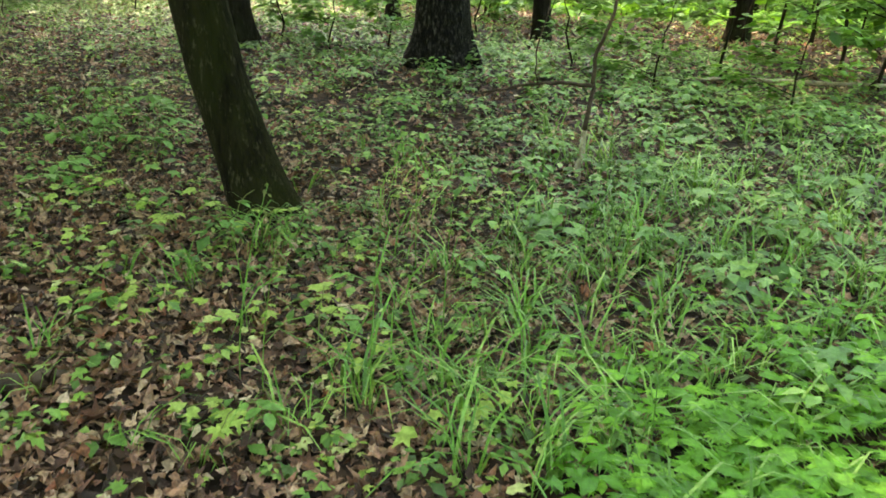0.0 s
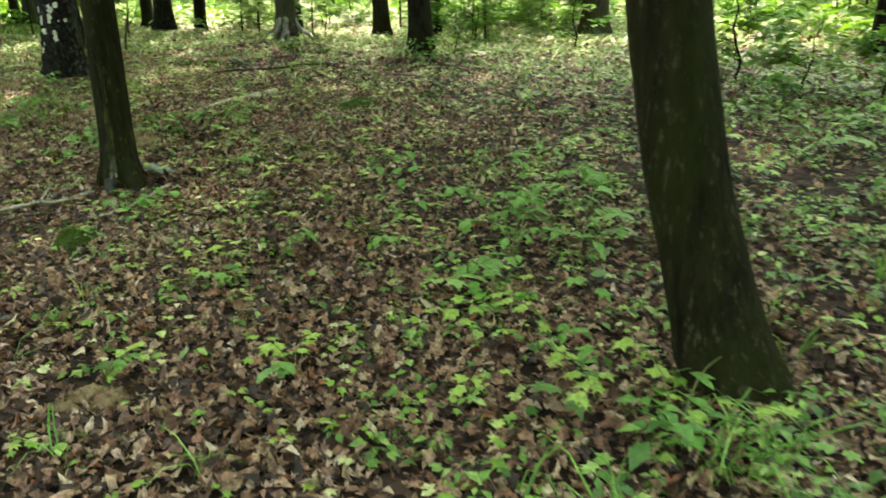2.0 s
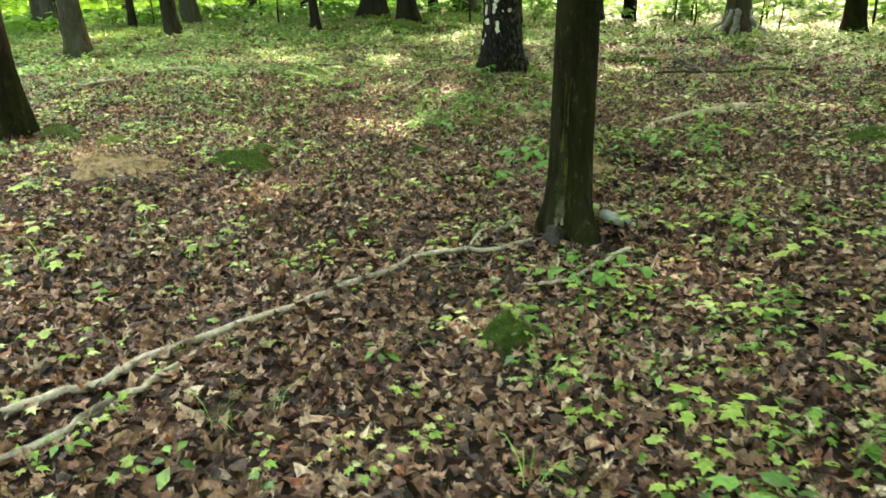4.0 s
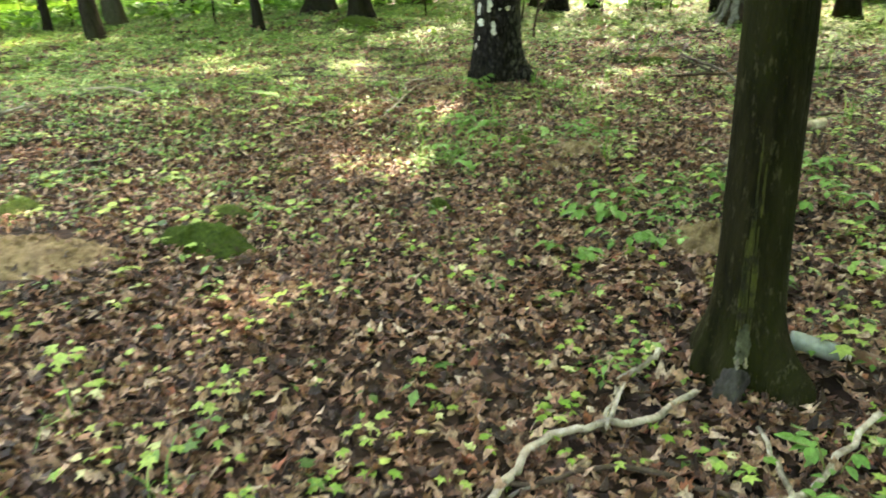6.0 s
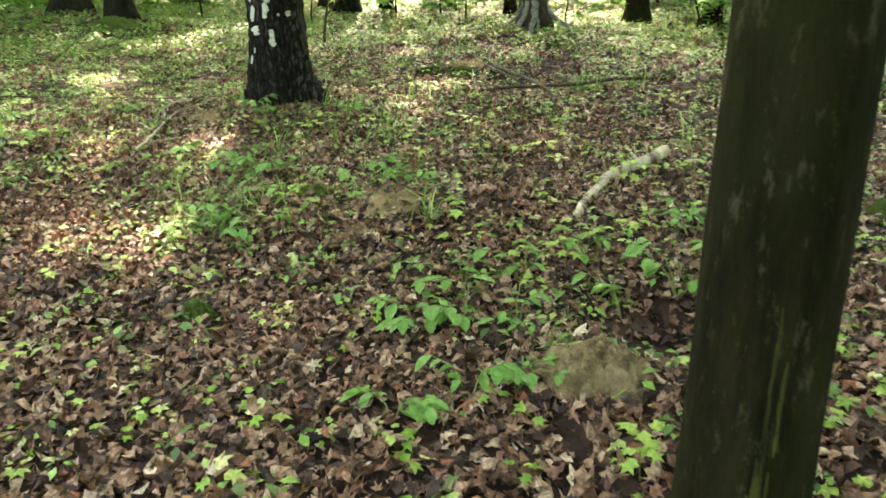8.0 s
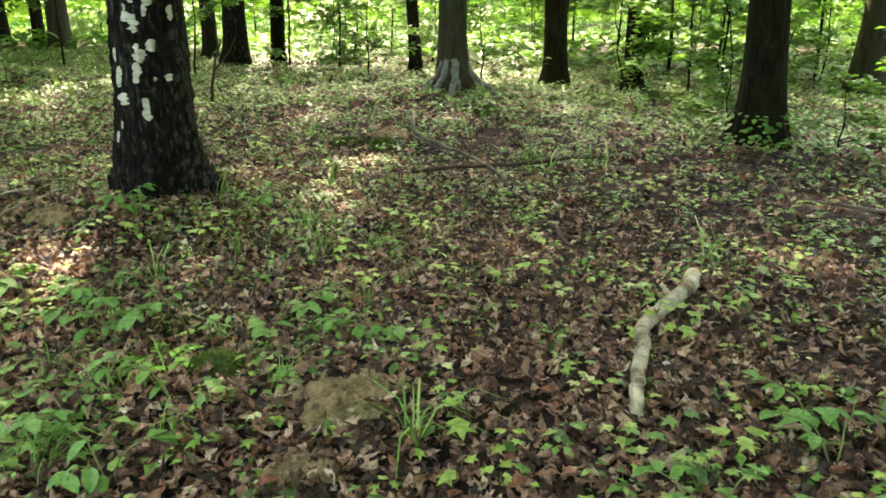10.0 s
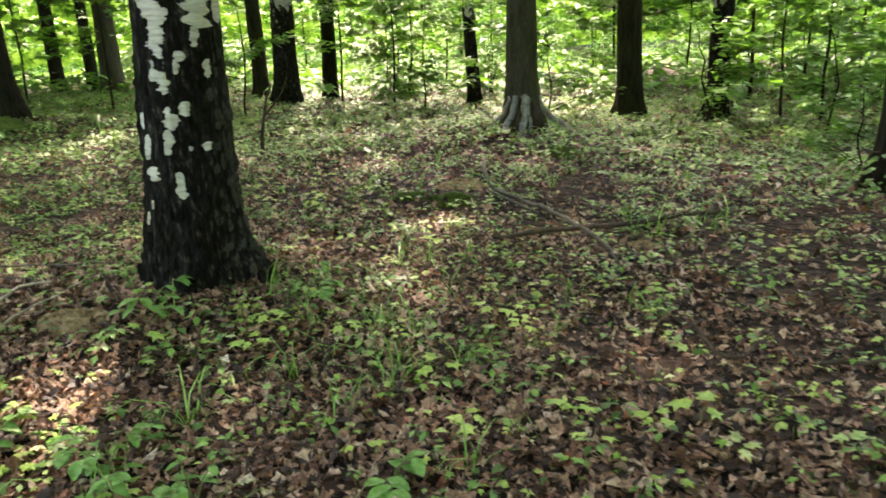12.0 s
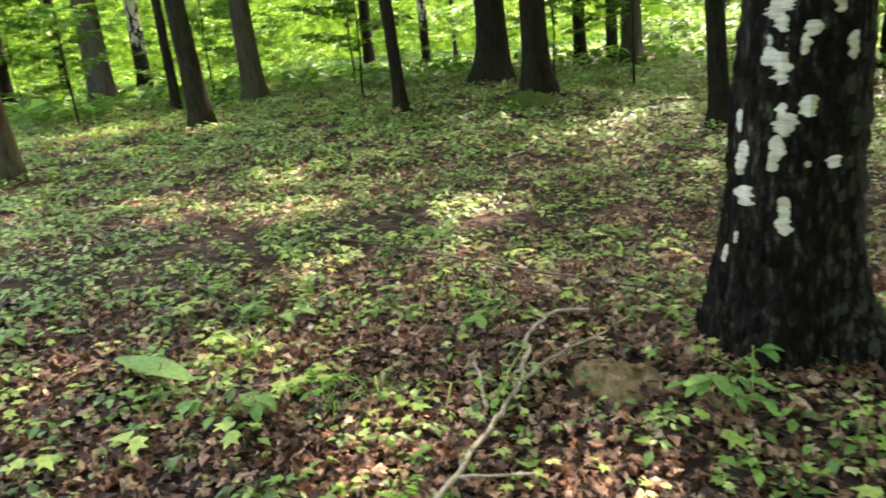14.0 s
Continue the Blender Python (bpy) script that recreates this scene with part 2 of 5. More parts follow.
def turns(yaw, tilt, toward):
    """Rotation matrices: a spin about z by yaw, then a tilt about the level axis at angle toward."""
    cy, sy, ct, st = np.cos(yaw), np.sin(yaw), np.cos(tilt), np.sin(tilt)
    ax, ay = np.cos(toward), np.sin(toward)
    spin = np.zeros((len(yaw), 3, 3))
    spin[:, 0, 0], spin[:, 0, 1], spin[:, 1, 0], spin[:, 1, 1], spin[:, 2, 2] = cy, -sy, sy, cy, 1
    tip = np.zeros_like(spin)
    tip[:, 0, 0], tip[:, 0, 1], tip[:, 0, 2] = ct + ax * ax * (1 - ct), ax * ay * (1 - ct), ay * st
    tip[:, 1, 0], tip[:, 1, 1], tip[:, 1, 2] = ax * ay * (1 - ct), ct + ay * ay * (1 - ct), -ax * st
    tip[:, 2, 0], tip[:, 2, 1], tip[:, 2, 2] = -ay * st, ax * st, ct
    return tip @ spin


def scatter(template, pos, rot, size):
    """Many copies of a template (verts, faces) as one pair of arrays."""
    tv, tf = np.asarray(template[0], float), np.asarray(template[1])
    v = np.einsum("nij,kj->nki", rot, tv) * np.asarray(size)[:, None, None] + np.asarray(pos)[:, None, :]
    f = tf[None] + (np.arange(len(pos)) * len(tv))[:, None, None]
    return v.reshape(-1, 3), f.reshape(-1, tf.shape[1])


def joined(pairs):
    vs, fs, n = [], [], 0
    for v, f in pairs:
        vs.append(np.asarray(v, float))
        fs.append(np.asarray(f) + n)
        n += len(v)
    return np.concatenate(vs), np.concatenate(fs)


def lobed_leaf(lobes, notch=0.45, curl=0.0, seed=0):
    """A lobed leaf of length 1 with its stalk end at the origin, lying along +x; fan of triangles."""
    r = random.Random(seed)
    pts = [(0.0, 0.0)]
    c = (0.42, 0.0)
    k = len(lobes)
    for i, (ang, rad) in enumerate(lobes):
        a = radians(ang)
        pts.append((c[0] + rad * math.cos(a), c[1] + rad * math.sin(a)))
        if i < k - 1:
            b = radians((ang + lobes[i + 1][0]) / 2)
            q = notch * min(rad, lobes[i + 1][1])
            pts.append((c[0] + q * math.cos(b), c[1] + q * math.sin(b)))
    v = [(c[0], c[1], 0.0)] + [(x, y, 0.0) for x, y in pts]
    v = [(x, y, curl * ((x - 0.4) ** 2 + 1.4 * y * y) + abs(curl) * 0.25 * r.uniform(-1, 1) + (-0.02 if i == 0 else 0)) for i, (x, y, _) in enumerate(v)]
    n = len(v) - 1
    return np.array(v), np.array([(0, 1 + i, 1 + (i + 1) % n) for i in range(n)])


MAPLE_LOBES = [(-125, 0.42), (-62, 0.52), (0, 0.6), (62, 0.52), (125, 0.42)]
OAK_LOBES = [(-150, 0.3), (-95, 0.3), (-40, 0.42), (0, 0.58), (40, 0.42), (95, 0.3), (150, 0.3)]


def oval_leaf(width=0.5, fold=0.12, droop=0.15, n=4):
    """An oval leaf of length 1 along +x, folded along its midrib and drooping."""
    v, f = [], []
    for i in range(n + 1):
        u = i / n
        w = width * 0.5 * math.sin(math.pi * min(1, u * 0.92 + 0.04)) ** 0.8
        z = -droop * u * u
        v += [(u, -w, z + fold * w * 2), (u, 0, z), (u, w, z + fold * w * 2)]
    for i in range(n):
        a = 3 * i
        f += [(a, a + 3, a + 4), (a, a + 4, a + 1), (a + 1, a + 4, a + 5), (a + 1, a + 5, a + 2)]
    return np.array(v), np.array(f)


def tube(points, radii, seg=8, rough=0.0, seed=0, cap=True):
    """A bent, tapered, slightly uneven rod through points."""
    r = random.Random(seed)
    pts = [Vector(p) for p in points]
    verts, faces = [], []
    for i, p in enumerate(pts):
        d = (pts[min(i + 1, len(pts) - 1)] - pts[max(i - 1, 0)]).normalized()
        a = d.orthogonal().normalized() if i == 0 else (a - d * a.dot(d)).normalized()
        b = d.cross(a)
        for j in range(seg):
            t = 2 * math.pi * j / seg
            q = radii[i] * (1 + rough * r.uniform(-1, 1))
            verts.append(p + a * (q * math.cos(t)) + b * (q * math.sin(t)))
    for i in range(len(pts) - 1):
        for j in range(seg):
            k = (j + 1) % seg
            faces += [(i * seg + j, i * seg + k, (i + 1) * seg + k), (i * seg + j, (i + 1) * seg + k, (i + 1) * seg + j)]
    if cap:
        for i, flip in ((0, True), (len(pts) - 1, False)):
            c = len(verts)
            verts.append(pts[i])
            for j in range(seg):
                t = (i * seg + j, i * seg + (j + 1) % seg, c)
                faces.append(t[::-1] if flip else t)
    return np.array([tuple(v) for v in verts]), np.array(faces)


def wavy(points, per=4, amount=0.02, seed=0):
    """Points of a branch, smoothed between the given ones and made crooked."""
    r = random.Random(seed)
    out = []
    n = len(points)
    for i in range(n - 1):
        p0, p1, p2, p3 = (Vector(points[max(0, min(n - 1, k))]) for k in (i - 1, i, i + 1, i + 2))
        for j in range(per):
            t = j / per
            q = 0.5 * (2 * p1 + (p2 - p0) * t + (2 * p0 - 5 * p1 + 4 * p2 - p3) * t * t + (3 * p1 - p0 - 3 * p2 + p3) * t ** 3)
            out.append(q + Vector((r.uniform(-1, 1), r.uniform(-1, 1), r.uniform(-0.5, 0.5))) * amount)
    return out + [Vector(points[-1])]


# ---- ground ----
BUMPS = [(-11.3, 9.5, 1.3, 0.13), (-8.3, 7.8, 0.55, 0.09), (-6.5, 6.8, 0.4, 0.08), (-6.55, 7.36, 0.3, -0.22), (-12.2, 15.7, 2.4, 0.24), (-11.4, 12.8, 0.7, 0.04), (-5.8, 9.6, 0.6, 0.02), (-7.7, 14.1, 1.6, 0.15),
         (-2.0, 4.8, 3.4, -0.13), (-5.6, 5.2, 1.5, -0.11), (-8.7, 6.2, 1.3, -0.12), (-10.2, 12.6, 0.9, -0.06), (-8.5, 10.4, 0.9, -0.06), (-20.8, 13.5, 1.6, 0.22), (-23.6, 14.0, 1.6, 0.22), (-5.66, 6.24, 0.35, 0.08), (0.2, 9.7, 1.4, 0.1), (-9.2, 4.1, 0.8, 0.07), (-29, 9, 14, 0.5), (-14.2, 5.6, 2.5, 0.2)]


def height(x, y):
    """The lie of the ground, for numbers or arrays."""
    x, y = np.asarray(x, float), np.asarray(y, float)
    z = 0.11 - 0.11 * np.exp(-((x - 0.3) ** 2 + (y - 3.0) ** 2) / 9.0)
    z = z + 0.025 * np.sin(x * 1.3 + 0.6 * y) * np.sin(y * 1.1 - 0.4 * x + 1) + 0.012 * np.sin(x * 3.7 - y * 1.9) * np.sin(y * 3.1 + x)
    far = np.clip((np.hypot(x + 8, y - 7) - 14) / 30, 0, 1)
    z = z + far * (0.35 * np.sin(x * 0.11 + 1.0) * np.cos(y * 0.13) + 0.1)
    for bx, by, s, h in BUMPS:
        z = z + h * np.exp(-((x - bx) ** 2 + (y - by) ** 2) / (2 * (s * 0.6) ** 2))
    return z


def spot(x, y, up=0.0):
    return (x, y, float(height(x, y)) + up)


def stretch(lo, hi, step, reach):
    near = np.arange(lo, hi, step)
    grow = np.cumsum(step * 1.22 ** np.arange(1, 40))
    grow = grow[grow < reach]
    return np.concatenate([lo - grow[::-1], near, hi + grow])


gx, gy = stretch(-20, 4, 0.11, 320), stretch(-1, 20, 0.11, 320)
GX, GY = np.meshgrid(gx, gy, indexing="ij")
GZ = height(GX, GY) + np.random.default_rng(3).normal(0, 0.006, GX.shape)
ii, jj = np.meshgrid(np.arange(len(gx) - 1), np.arange(len(gy) - 1), indexing="ij")
a0 = (ii * len(gy) + jj).ravel()
ground = thing("ground", "brown forest floor of leaf mould and soil", "ground", kind="structure",
               me=mesh_of("ground", np.stack([GX, GY, GZ], -1).reshape(-1, 3), np.stack([a0, a0 + len(gy), a0 + len(gy) + 1, a0 + 1], 1), SOIL, True))

# ---- trees ----
rng = np.random.default_rng(11)
DAPPLES = [(-10.58, 8.36, 0.4), (-10.72, 8.54, 0.25), (-9.15, 9.04, 0.26), (-11.55, 7.66, 0.26), (-16.0, 7.55, 0.5), (-14.68, 9.57, 0.4), (-17.4, 8.4, 0.35), (-18.0, 9.8, 0.4), (-15.7, 8.4, 0.4),
           (-9.3, 6.78, 0.22), (-10.9, 11.64, 0.3), (-23.8, 5.9, 0.8)]


def trunk_arrays(axis, radius, flare, lobes, seed, seg=40, rings=46, rough=0.03, furrow=0.0):
    """A trunk round an axis of (x, y, z) points: root flare with lobes (angle, reach, width) at the foot, tapering upwards."""
    zs = [p[2] for p in axis]
    z0, z1 = zs[0], zs[-1]
    verts, faces = [], []
    for i in range(rings + 1):
        u = (i / rings) ** 2.0
        z = z0 + (z1 - z0) * u
        cx = np.interp(z, zs, [p[0] for p in axis])
        cy = np.interp(z, zs, [p[1] for p in axis])
        h = max(0.0, z)
        for j in range(seg):
            t = 2 * math.pi * j / seg
            r = radius * (1 - 0.55 * h / (z1 - z0))
            foot = math.exp(-max(0, h - 0.1) / (flare * 1.4))
            r += radius * 0.18 * foot
            for ang, reach, width in lobes:
                d = (t - ang + math.pi) % (2 * math.pi) - math.pi
                r += reach * math.exp(-(d / width) ** 2) * math.exp(-max(0, h - 0.08) / (flare * 0.7))
            n = noise.noise((math.cos(t) * 1.6 + seed, math.sin(t) * 1.6, z * 1.3))
            m = noise.noise((math.cos(t) * 9 + seed, math.sin(t) * 9, z * 3.5))
            r *= 1 + rough * 1.6 * n + furrow * m
            verts.append((cx + r * math.cos(t), cy + r * math.sin(t), z))
    for i in range(rings):
        for j in range(seg):
            k = (j + 1) % seg
            faces += [(i * seg + j, i * seg + k, (i + 1) * seg + k, (i + 1) * seg + j)]
    return verts, faces


CELLS = []


def tree(x, y, dia, mat, label, category, lean=(0, 0), tall=13.0, flare=0.28, lobes=(), seed=0, seg=20, rings=26, rough=0.04, furrow=0.03, bend=None, group="", kind_name="tree", bare=3.5):
    z = float(height(x, y))
    ob = thing(kind_name, label, category, pose(x, y, z), group)
    if bend:
        axis = bend
    else:
        axis = [(lean[0] * h, lean[1] * h, h) for h in np.linspace(-0.25, tall, 7)]
    v, f = trunk_arrays(axis, dia / 2, flare, lobes, seed, seg, rings, rough, furrow)
    part("trunk", mesh_of("trunk", v, f, mat, True), ob)
    r = random.Random(seed + 500)
    top = Vector(axis[-1])
    for i in range(5):
        s = 0.5 + 0.1 * i
        hz = tall * s
        b = Vector((np.interp(hz, [p[2] for p in axis], [p[0] for p in axis]), np.interp(hz, [p[2] for p in axis], [p[1] for p in axis]), hz))
        a = r.uniform(0, 6.28)
        L = tall * r.uniform(0.16, 0.26)
        tip = b + Vector((math.cos(a) * L, math.sin(a) * L, L * 0.7))
        mid = b.lerp(tip, 0.5) + Vector((0, 0, L * 0.06))
        part("limb", mesh_of("limb", *tube(wavy([b, mid, tip], 3, 0.05, seed * 7 + i), np.linspace(dia * 0.17, dia * 0.03, 7), 6), mat, True), ob)
    CELLS.append((ob, x + top.x * 0.6, y + top.y * 0.6, tall, bare))
    return ob


LOBED = lambda n, reach, width, s: [(random.Random(s + i).uniform(-0.35, 0.35) + 6.283 * i / n, reach * random.Random(s * 3 + i).uniform(0.5, 1.2), width) for i in range(n)]

# the trees passed closely
birch = tree(-11.33, 9.56, 0.51, BARK_BIRCH, "old birch with black furrowed bark and peeling white patches", "birch tree", (0.018, 0.03), 15, 0.26,
             [(0.35, 0.17, 0.35), (-0.9, 0.08, 0.35), (-2.4, 0.05, 0.4), (2.4, 0.10, 0.4), (1.4, 0.12, 0.4)], 4, 96, 110, 0.045, 0.05)
leaning = tree(-1.18, 4.93, 0.335, BARK_SMOOTH, "leaning hornbeam with smooth dark olive bark", "tree", (0, 0), 11, 0.22, [(-0.4, 0.07, 0.5), (2.6, 0.05, 0.5), (-1.6, 0.05, 0.4)], 9, 56, 80, 0.03, 0.01,
               [(0.03, -0.05, -0.25), (0, 0, 0), (-0.10, 0.03, 0.3), (-0.25, 0.08, 0.8), (-0.37, 0.12, 1.4), (-0.46, 0.15, 2.4), (-0.6, 0.2, 5), (-0.8, 0.3, 11)])
slim = tree(-5.87, 5.95, 0.25, BARK_SMOOTH, "slender hornbeam with smooth dark bark and a scarred foot", "tree", (0.005, 0.03), 11, 0.16,
            [(-0.2, 0.18, 0.3), (-1.3, 0.06, 0.35), (3.0, 0.09, 0.35), (1.6, 0.07, 0.4), (-2.2, 0.05, 0.3)], 13, 64, 90, 0.04, 0.012)

# the trees around and behind
far_trees = [
    (-12.28, 15.95, 0.43, BARK_GREY, "grey beech on bare weathered roots", (0.0, 0.0), 0.34, 7),
    (-7.72, 14.05, 0.40, BARK_DARK, "dark oak with ivy round its foot", (-0.045, 0.0), 0.36, 6),
    (-6.8, 21.2, 0.62, BARK_GREY, "thick grey beech at the wood's edge", (0.05, 0.02), 0.3, 5),
    (-11.95, 19.4, 0.44, BARK_FAR, "straight brown forest tree", (-0.02, 0.0), 0.22, 4),
    (-10.6, 19.8, 0.36, BARK_BIRCH, "mottled birch behind other trunks", (0.02, 0.0), 0.2, 4),
    (-15.8, 20.8, 0.28, BARK_BIRCH, "thin dark birch leaning a little", (-0.06, 0.0), 0.2, 3),
    (-19.9, 19.4, 0.55, BARK_BIRCH, "speckled birch with a flared foot", (0.02, 0.01), 0.3, 5),
    (-19.9, 20.9, 0.36, BARK_DARK, "dark slender forest tree", (0.03, 0.0), 0.2, 3),
    (-21.6, 20.3, 0.38, BARK_FAR, "brown forest tree among shrubs", (-0.02, 0.0), 0.2, 3),
    (-30.8, 20.6, 0.42, BARK_DARK, "dark forest tree far behind", (-0.02, 0.0), 0.25, 4),
    (-29.4, 20.9, 0.36, BARK_DARK, "dark forest tree far behind", (-0.03, 0.0), 0.25, 4),
    (-27.4, 20.2, 0.6, BARK_GREY, "pale grey beech far behind", (-0.01, 0.0), 0.3, 4),
    (-20.8, 13.55, 0.45, BARK_DARK, "oak with spreading mossy roots", (-0.02, -0.01), 0.42, 6),
    (-23.6, 14.05, 0.66, BARK_DARK, "thick black-barked spruce on a mound", (-0.01, 0.0), 0.4, 6),
    (-21.9, 11.4, 0.24, BARK_DARK, "thin dark leaning tree", (-0.07, -0.04), 0.16, 3),
    (-23.4, 8.05, 0.38, BARK_FAR, "brown leaning tree with a flared foot", (-0.05, -0.05), 0.35, 5),
    (-27.4, 9.6, 0.5, BARK_GREY, "grey beech with a flared foot", (-0.03, -0.03), 0.4, 5),
    (-20.0, 5.3, 0.42, BARK_GREY, "stout beech with a mossy foot", (-0.02, -0.03), 0.4, 5),
    (-27.0, 7.8, 0.22, BARK_DARK, "thin dark forest tree", (-0.03, -0.02), 0.2, 3),
    (-11.4, 3.35, 0.48, BARK_SMOOTH, "stout beech with a mossy flared foot", (-0.03, 0.0), 0.4, 5),
    (-2.75, 11.9, 0.42, BARK_DARK, "dark tree trunk among saplings", (-0.02, 0.0), 0.3, 4),
    (1.95, 13.6, 0.3, BARK_DARK, "thin dark tree among shrubs", (-0.02, 0.0), 0.2, 3),
    (0.08, 9.6, 0.6, BARK_BIRCH, "thick birch with black furrowed bark", (0.0, 0.0), 0.3, 5),
    (-0.6, 16.3, 0.26, BARK_DARK, "thin dark forest tree", (0.03, 0.0), 0.2, 3),
    (-39.8, 18.6, 0.42, BARK_BIRCH, "white-stemmed birch far behind", (-0.03, 0.0), 0.2, 3),
    (-33.0, 6.1, 0.72, BARK_GREY, "stout grey beech farther in the wood", (-0.04, -0.02), 0.35, 5),
    (-38.0, 2.9, 0.55, BARK_DARK, "dark trunk farther in the wood", (-0.02, 0.0), 0.3, 4),
    (-42.0, 7.3, 0.6, BARK_BIRCH, "dark-footed birch farther in the wood", (-0.03, 0.0), 0.3, 4),
    (-43.0, 17.0, 0.55, BARK_DARK, "dark trunk farther in the wood", (0.0, 0.0), 0.3, 4),
    (-45.0, 4.2, 0.4, BARK_DARK, "slender trunk farther in the wood", (0.01, 0.0), 0.25, 3),
    (-16.7, 13.95, 0.26, BARK_DARK, "thin dark leaning tree behind a birch", (-0.07, -0.02), 0.18, 3),
]
for i, (x, y, d, mat, label, lean, flare, n) in enumerate(far_trees):
    tree(x, y, d, mat, label, "tree", lean, 12 + (i * 37 % 30) / 10, flare, LOBED(n, d * 0.27, 0.4, i + 3), 20 + i, 28 if i < 24 else 20, 34, 0.05, 0.04 if mat in (BARK_DARK, BARK_BIRCH) else 0.015)

# the wood beyond: more trunks at random, away from the walk
r = random.Random(42)
placed = [(t[0], t[1]) for t in far_trees] + [(-11.3, 9.56), (-1.18, 4.93), (-5.87, 5.95)]
count = 0
while count < 62:
    a, d = r.uniform(0, 6.283), r.uniform(11, 54)
    x, y = -7 + d * math.cos(a), 6 + d * math.sin(a)
    ahead = -0.75 * (x + 7) + 0.65 * (y - 6)
    if ahead > 0 and d < 27 or d < 38 and -1.1 < math.atan2(y - 6, -(x + 7)) < 1.7 and r.random() < 0.5:
        continue
    if min(math.hypot(x - p, y - q) for p, q in placed) < 2.6:
        continue
    placed.append((x, y))
    mat = r.choice([BARK_DARK, BARK_FAR, BARK_FAR, BARK_GREY, BARK_DARK])
    tree(x, y, r.uniform(0.2, 0.5), mat, "slender forest tree in the wood beyond", "tree", (r.uniform(-0.04, 0.04), r.uniform(-0.04, 0.04)), r.uniform(11, 15), 0.25,
         LOBED(4, 0.1, 0.4, count), 100 + count, 12, 16, 0.05, 0.02, group="trees of the wood")
    count += 1

# crowns, mostly unseen: leaves hung evenly over the wood, each with the nearest tree, gaps cut for wanted sun patches
N = 60000
px = rng.uniform(-38, 14, N)
py = rng.uniform(-14, 34, N)
extra = 20000
ea, ed = rng.uniform(0, 6.283, extra), np.sqrt(rng.uniform(20 ** 2, 56 ** 2, extra))
px, py = np.concatenate([px, -7 + ed * np.cos(ea)]), np.concatenate([py, 6 + ed * np.sin(ea)])
cx = np.array([c[1] for c in CELLS])
cy = np.array([c[2] for c in CELLS])
ct = np.array([c[3] for c in CELLS])
own = np.concatenate([np.argmin((px[k:k + 4000, None] - cx) ** 2 + (py[k:k + 4000, None] - cy) ** 2, 1) for k in range(0, len(px), 4000)])
dist = np.hypot(px - cx[own], py - cy[own])
keep = dist < 6.5
px, py, own, dist = px[keep], py[keep], own[keep], dist[keep]
pz = ct[own] * rng.uniform(0.55, 1.08, len(px)) - 0.08 * dist ** 1.5
sx, sy = px - SUN.x / SUN.z * (pz - 0.2), py - SUN.y / SUN.z * (pz - 0.2)
keep = pz > 5.2
for dx, dy, dr in DAPPLES:
    keep &= np.hypot(sx - dx, sy - dy) > dr
# leaves kept or thinned by the stretch of ground they would shade
sunward = (sx > -62) & (sx < 5) & (sy > 0) & (sy < 17)
keep &= ~(sunward & (sx < -12) & (rng.random(len(px)) < 0.27))
keep &= ~(sunward & (sx < -7.5) & (sx > -12) & (sy > 9.5) & (rng.random(len(px)) < 0.06))
keep &= sunward | (rng.random(len(px)) < np.where(np.hypot(px + 7, py - 6) > 24, 0.8, 0.2))
keep &= ~((sy > 20) & (sx > -26) & (rng.random(len(px)) < np.where(sx > -7, 0.75, 0.05)))
px, py, pz, own = px[keep], py[keep], pz[keep], own[keep]
keep = (rng.random(len(px)) > np.where((px < -13) | (py > 12), 0.18, 0.0)) | (np.hypot(px + 7, py - 6) > 30)
px, py, pz, own = px[keep], py[keep], pz[keep], own[keep]
# unseen leaf clumps added to the crowns, to darken the shaded part of the walk
tx, ty, tz = rng.uniform(-8.6, 0.5, 600), rng.uniform(2.8, 8, 600), rng.uniform(7, 11, 600)
tx, ty = tx + SUN.x / SUN.z * tz, ty + SUN.y / SUN.z * tz
hx, hy, hz = rng.uniform(-7, 4, 420), rng.uniform(-3, 7.5, 420), rng.uniform(6, 9.5, 420)
tx, ty, tz = np.concatenate([tx, hx]), np.concatenate([ty, hy]), np.concatenate([tz, hz])
px, py, pz = np.concatenate([px, tx]), np.concatenate([py, ty]), np.concatenate([pz, tz])
own = np.concatenate([own, np.argmin((tx[:, None] - cx) ** 2 + (ty[:, None] - cy) ** 2, 1)])
CLUMP = (np.array([(-0.5, 0, 0), (-0.18, -0.32, 0.05), (0.22, -0.36, 0), (0.5, 0.02, -0.06), (0.18, 0.34, 0.04), (-0.22, 0.3, 0)]), np.array([(0, 1, 2), (0, 2, 3), (0, 3, 4), (0, 4, 5)]))
rot = turns(rng.uniform(0, 6.283, len(px)), np.abs(rng.normal(0, 0.5, len(px))), rng.uniform(0, 6.283, len(px)))
siz = rng.uniform(0.5, 0.8, len(px)) * np.where(np.hypot(px + 7, py - 6) > 27, 1.9, 1.0)
for k, (ob, *_rest) in enumerate(CELLS):
    sel = np.nonzero(own == k)[0]
    if len(sel) > 3:
        base = np.array(ob.matrix_basis.translation)
        v, f = scatter(CLUMP, np.stack([px, py, pz], 1)[sel] - base, rot[sel], siz[sel])
        part("crown", mesh_of("crown", v, f, CANOPY), ob)

# ---- understorey: saplings and shrubs that close the view ----
BEECH_LEAF = (np.array([(0, 0, 0), (0.45, -0.3, 0.06), (1, 0, -0.08), (0.45, 0.3, 0.06)]), np.array([(0, 1, 2), (0, 2, 3)]))


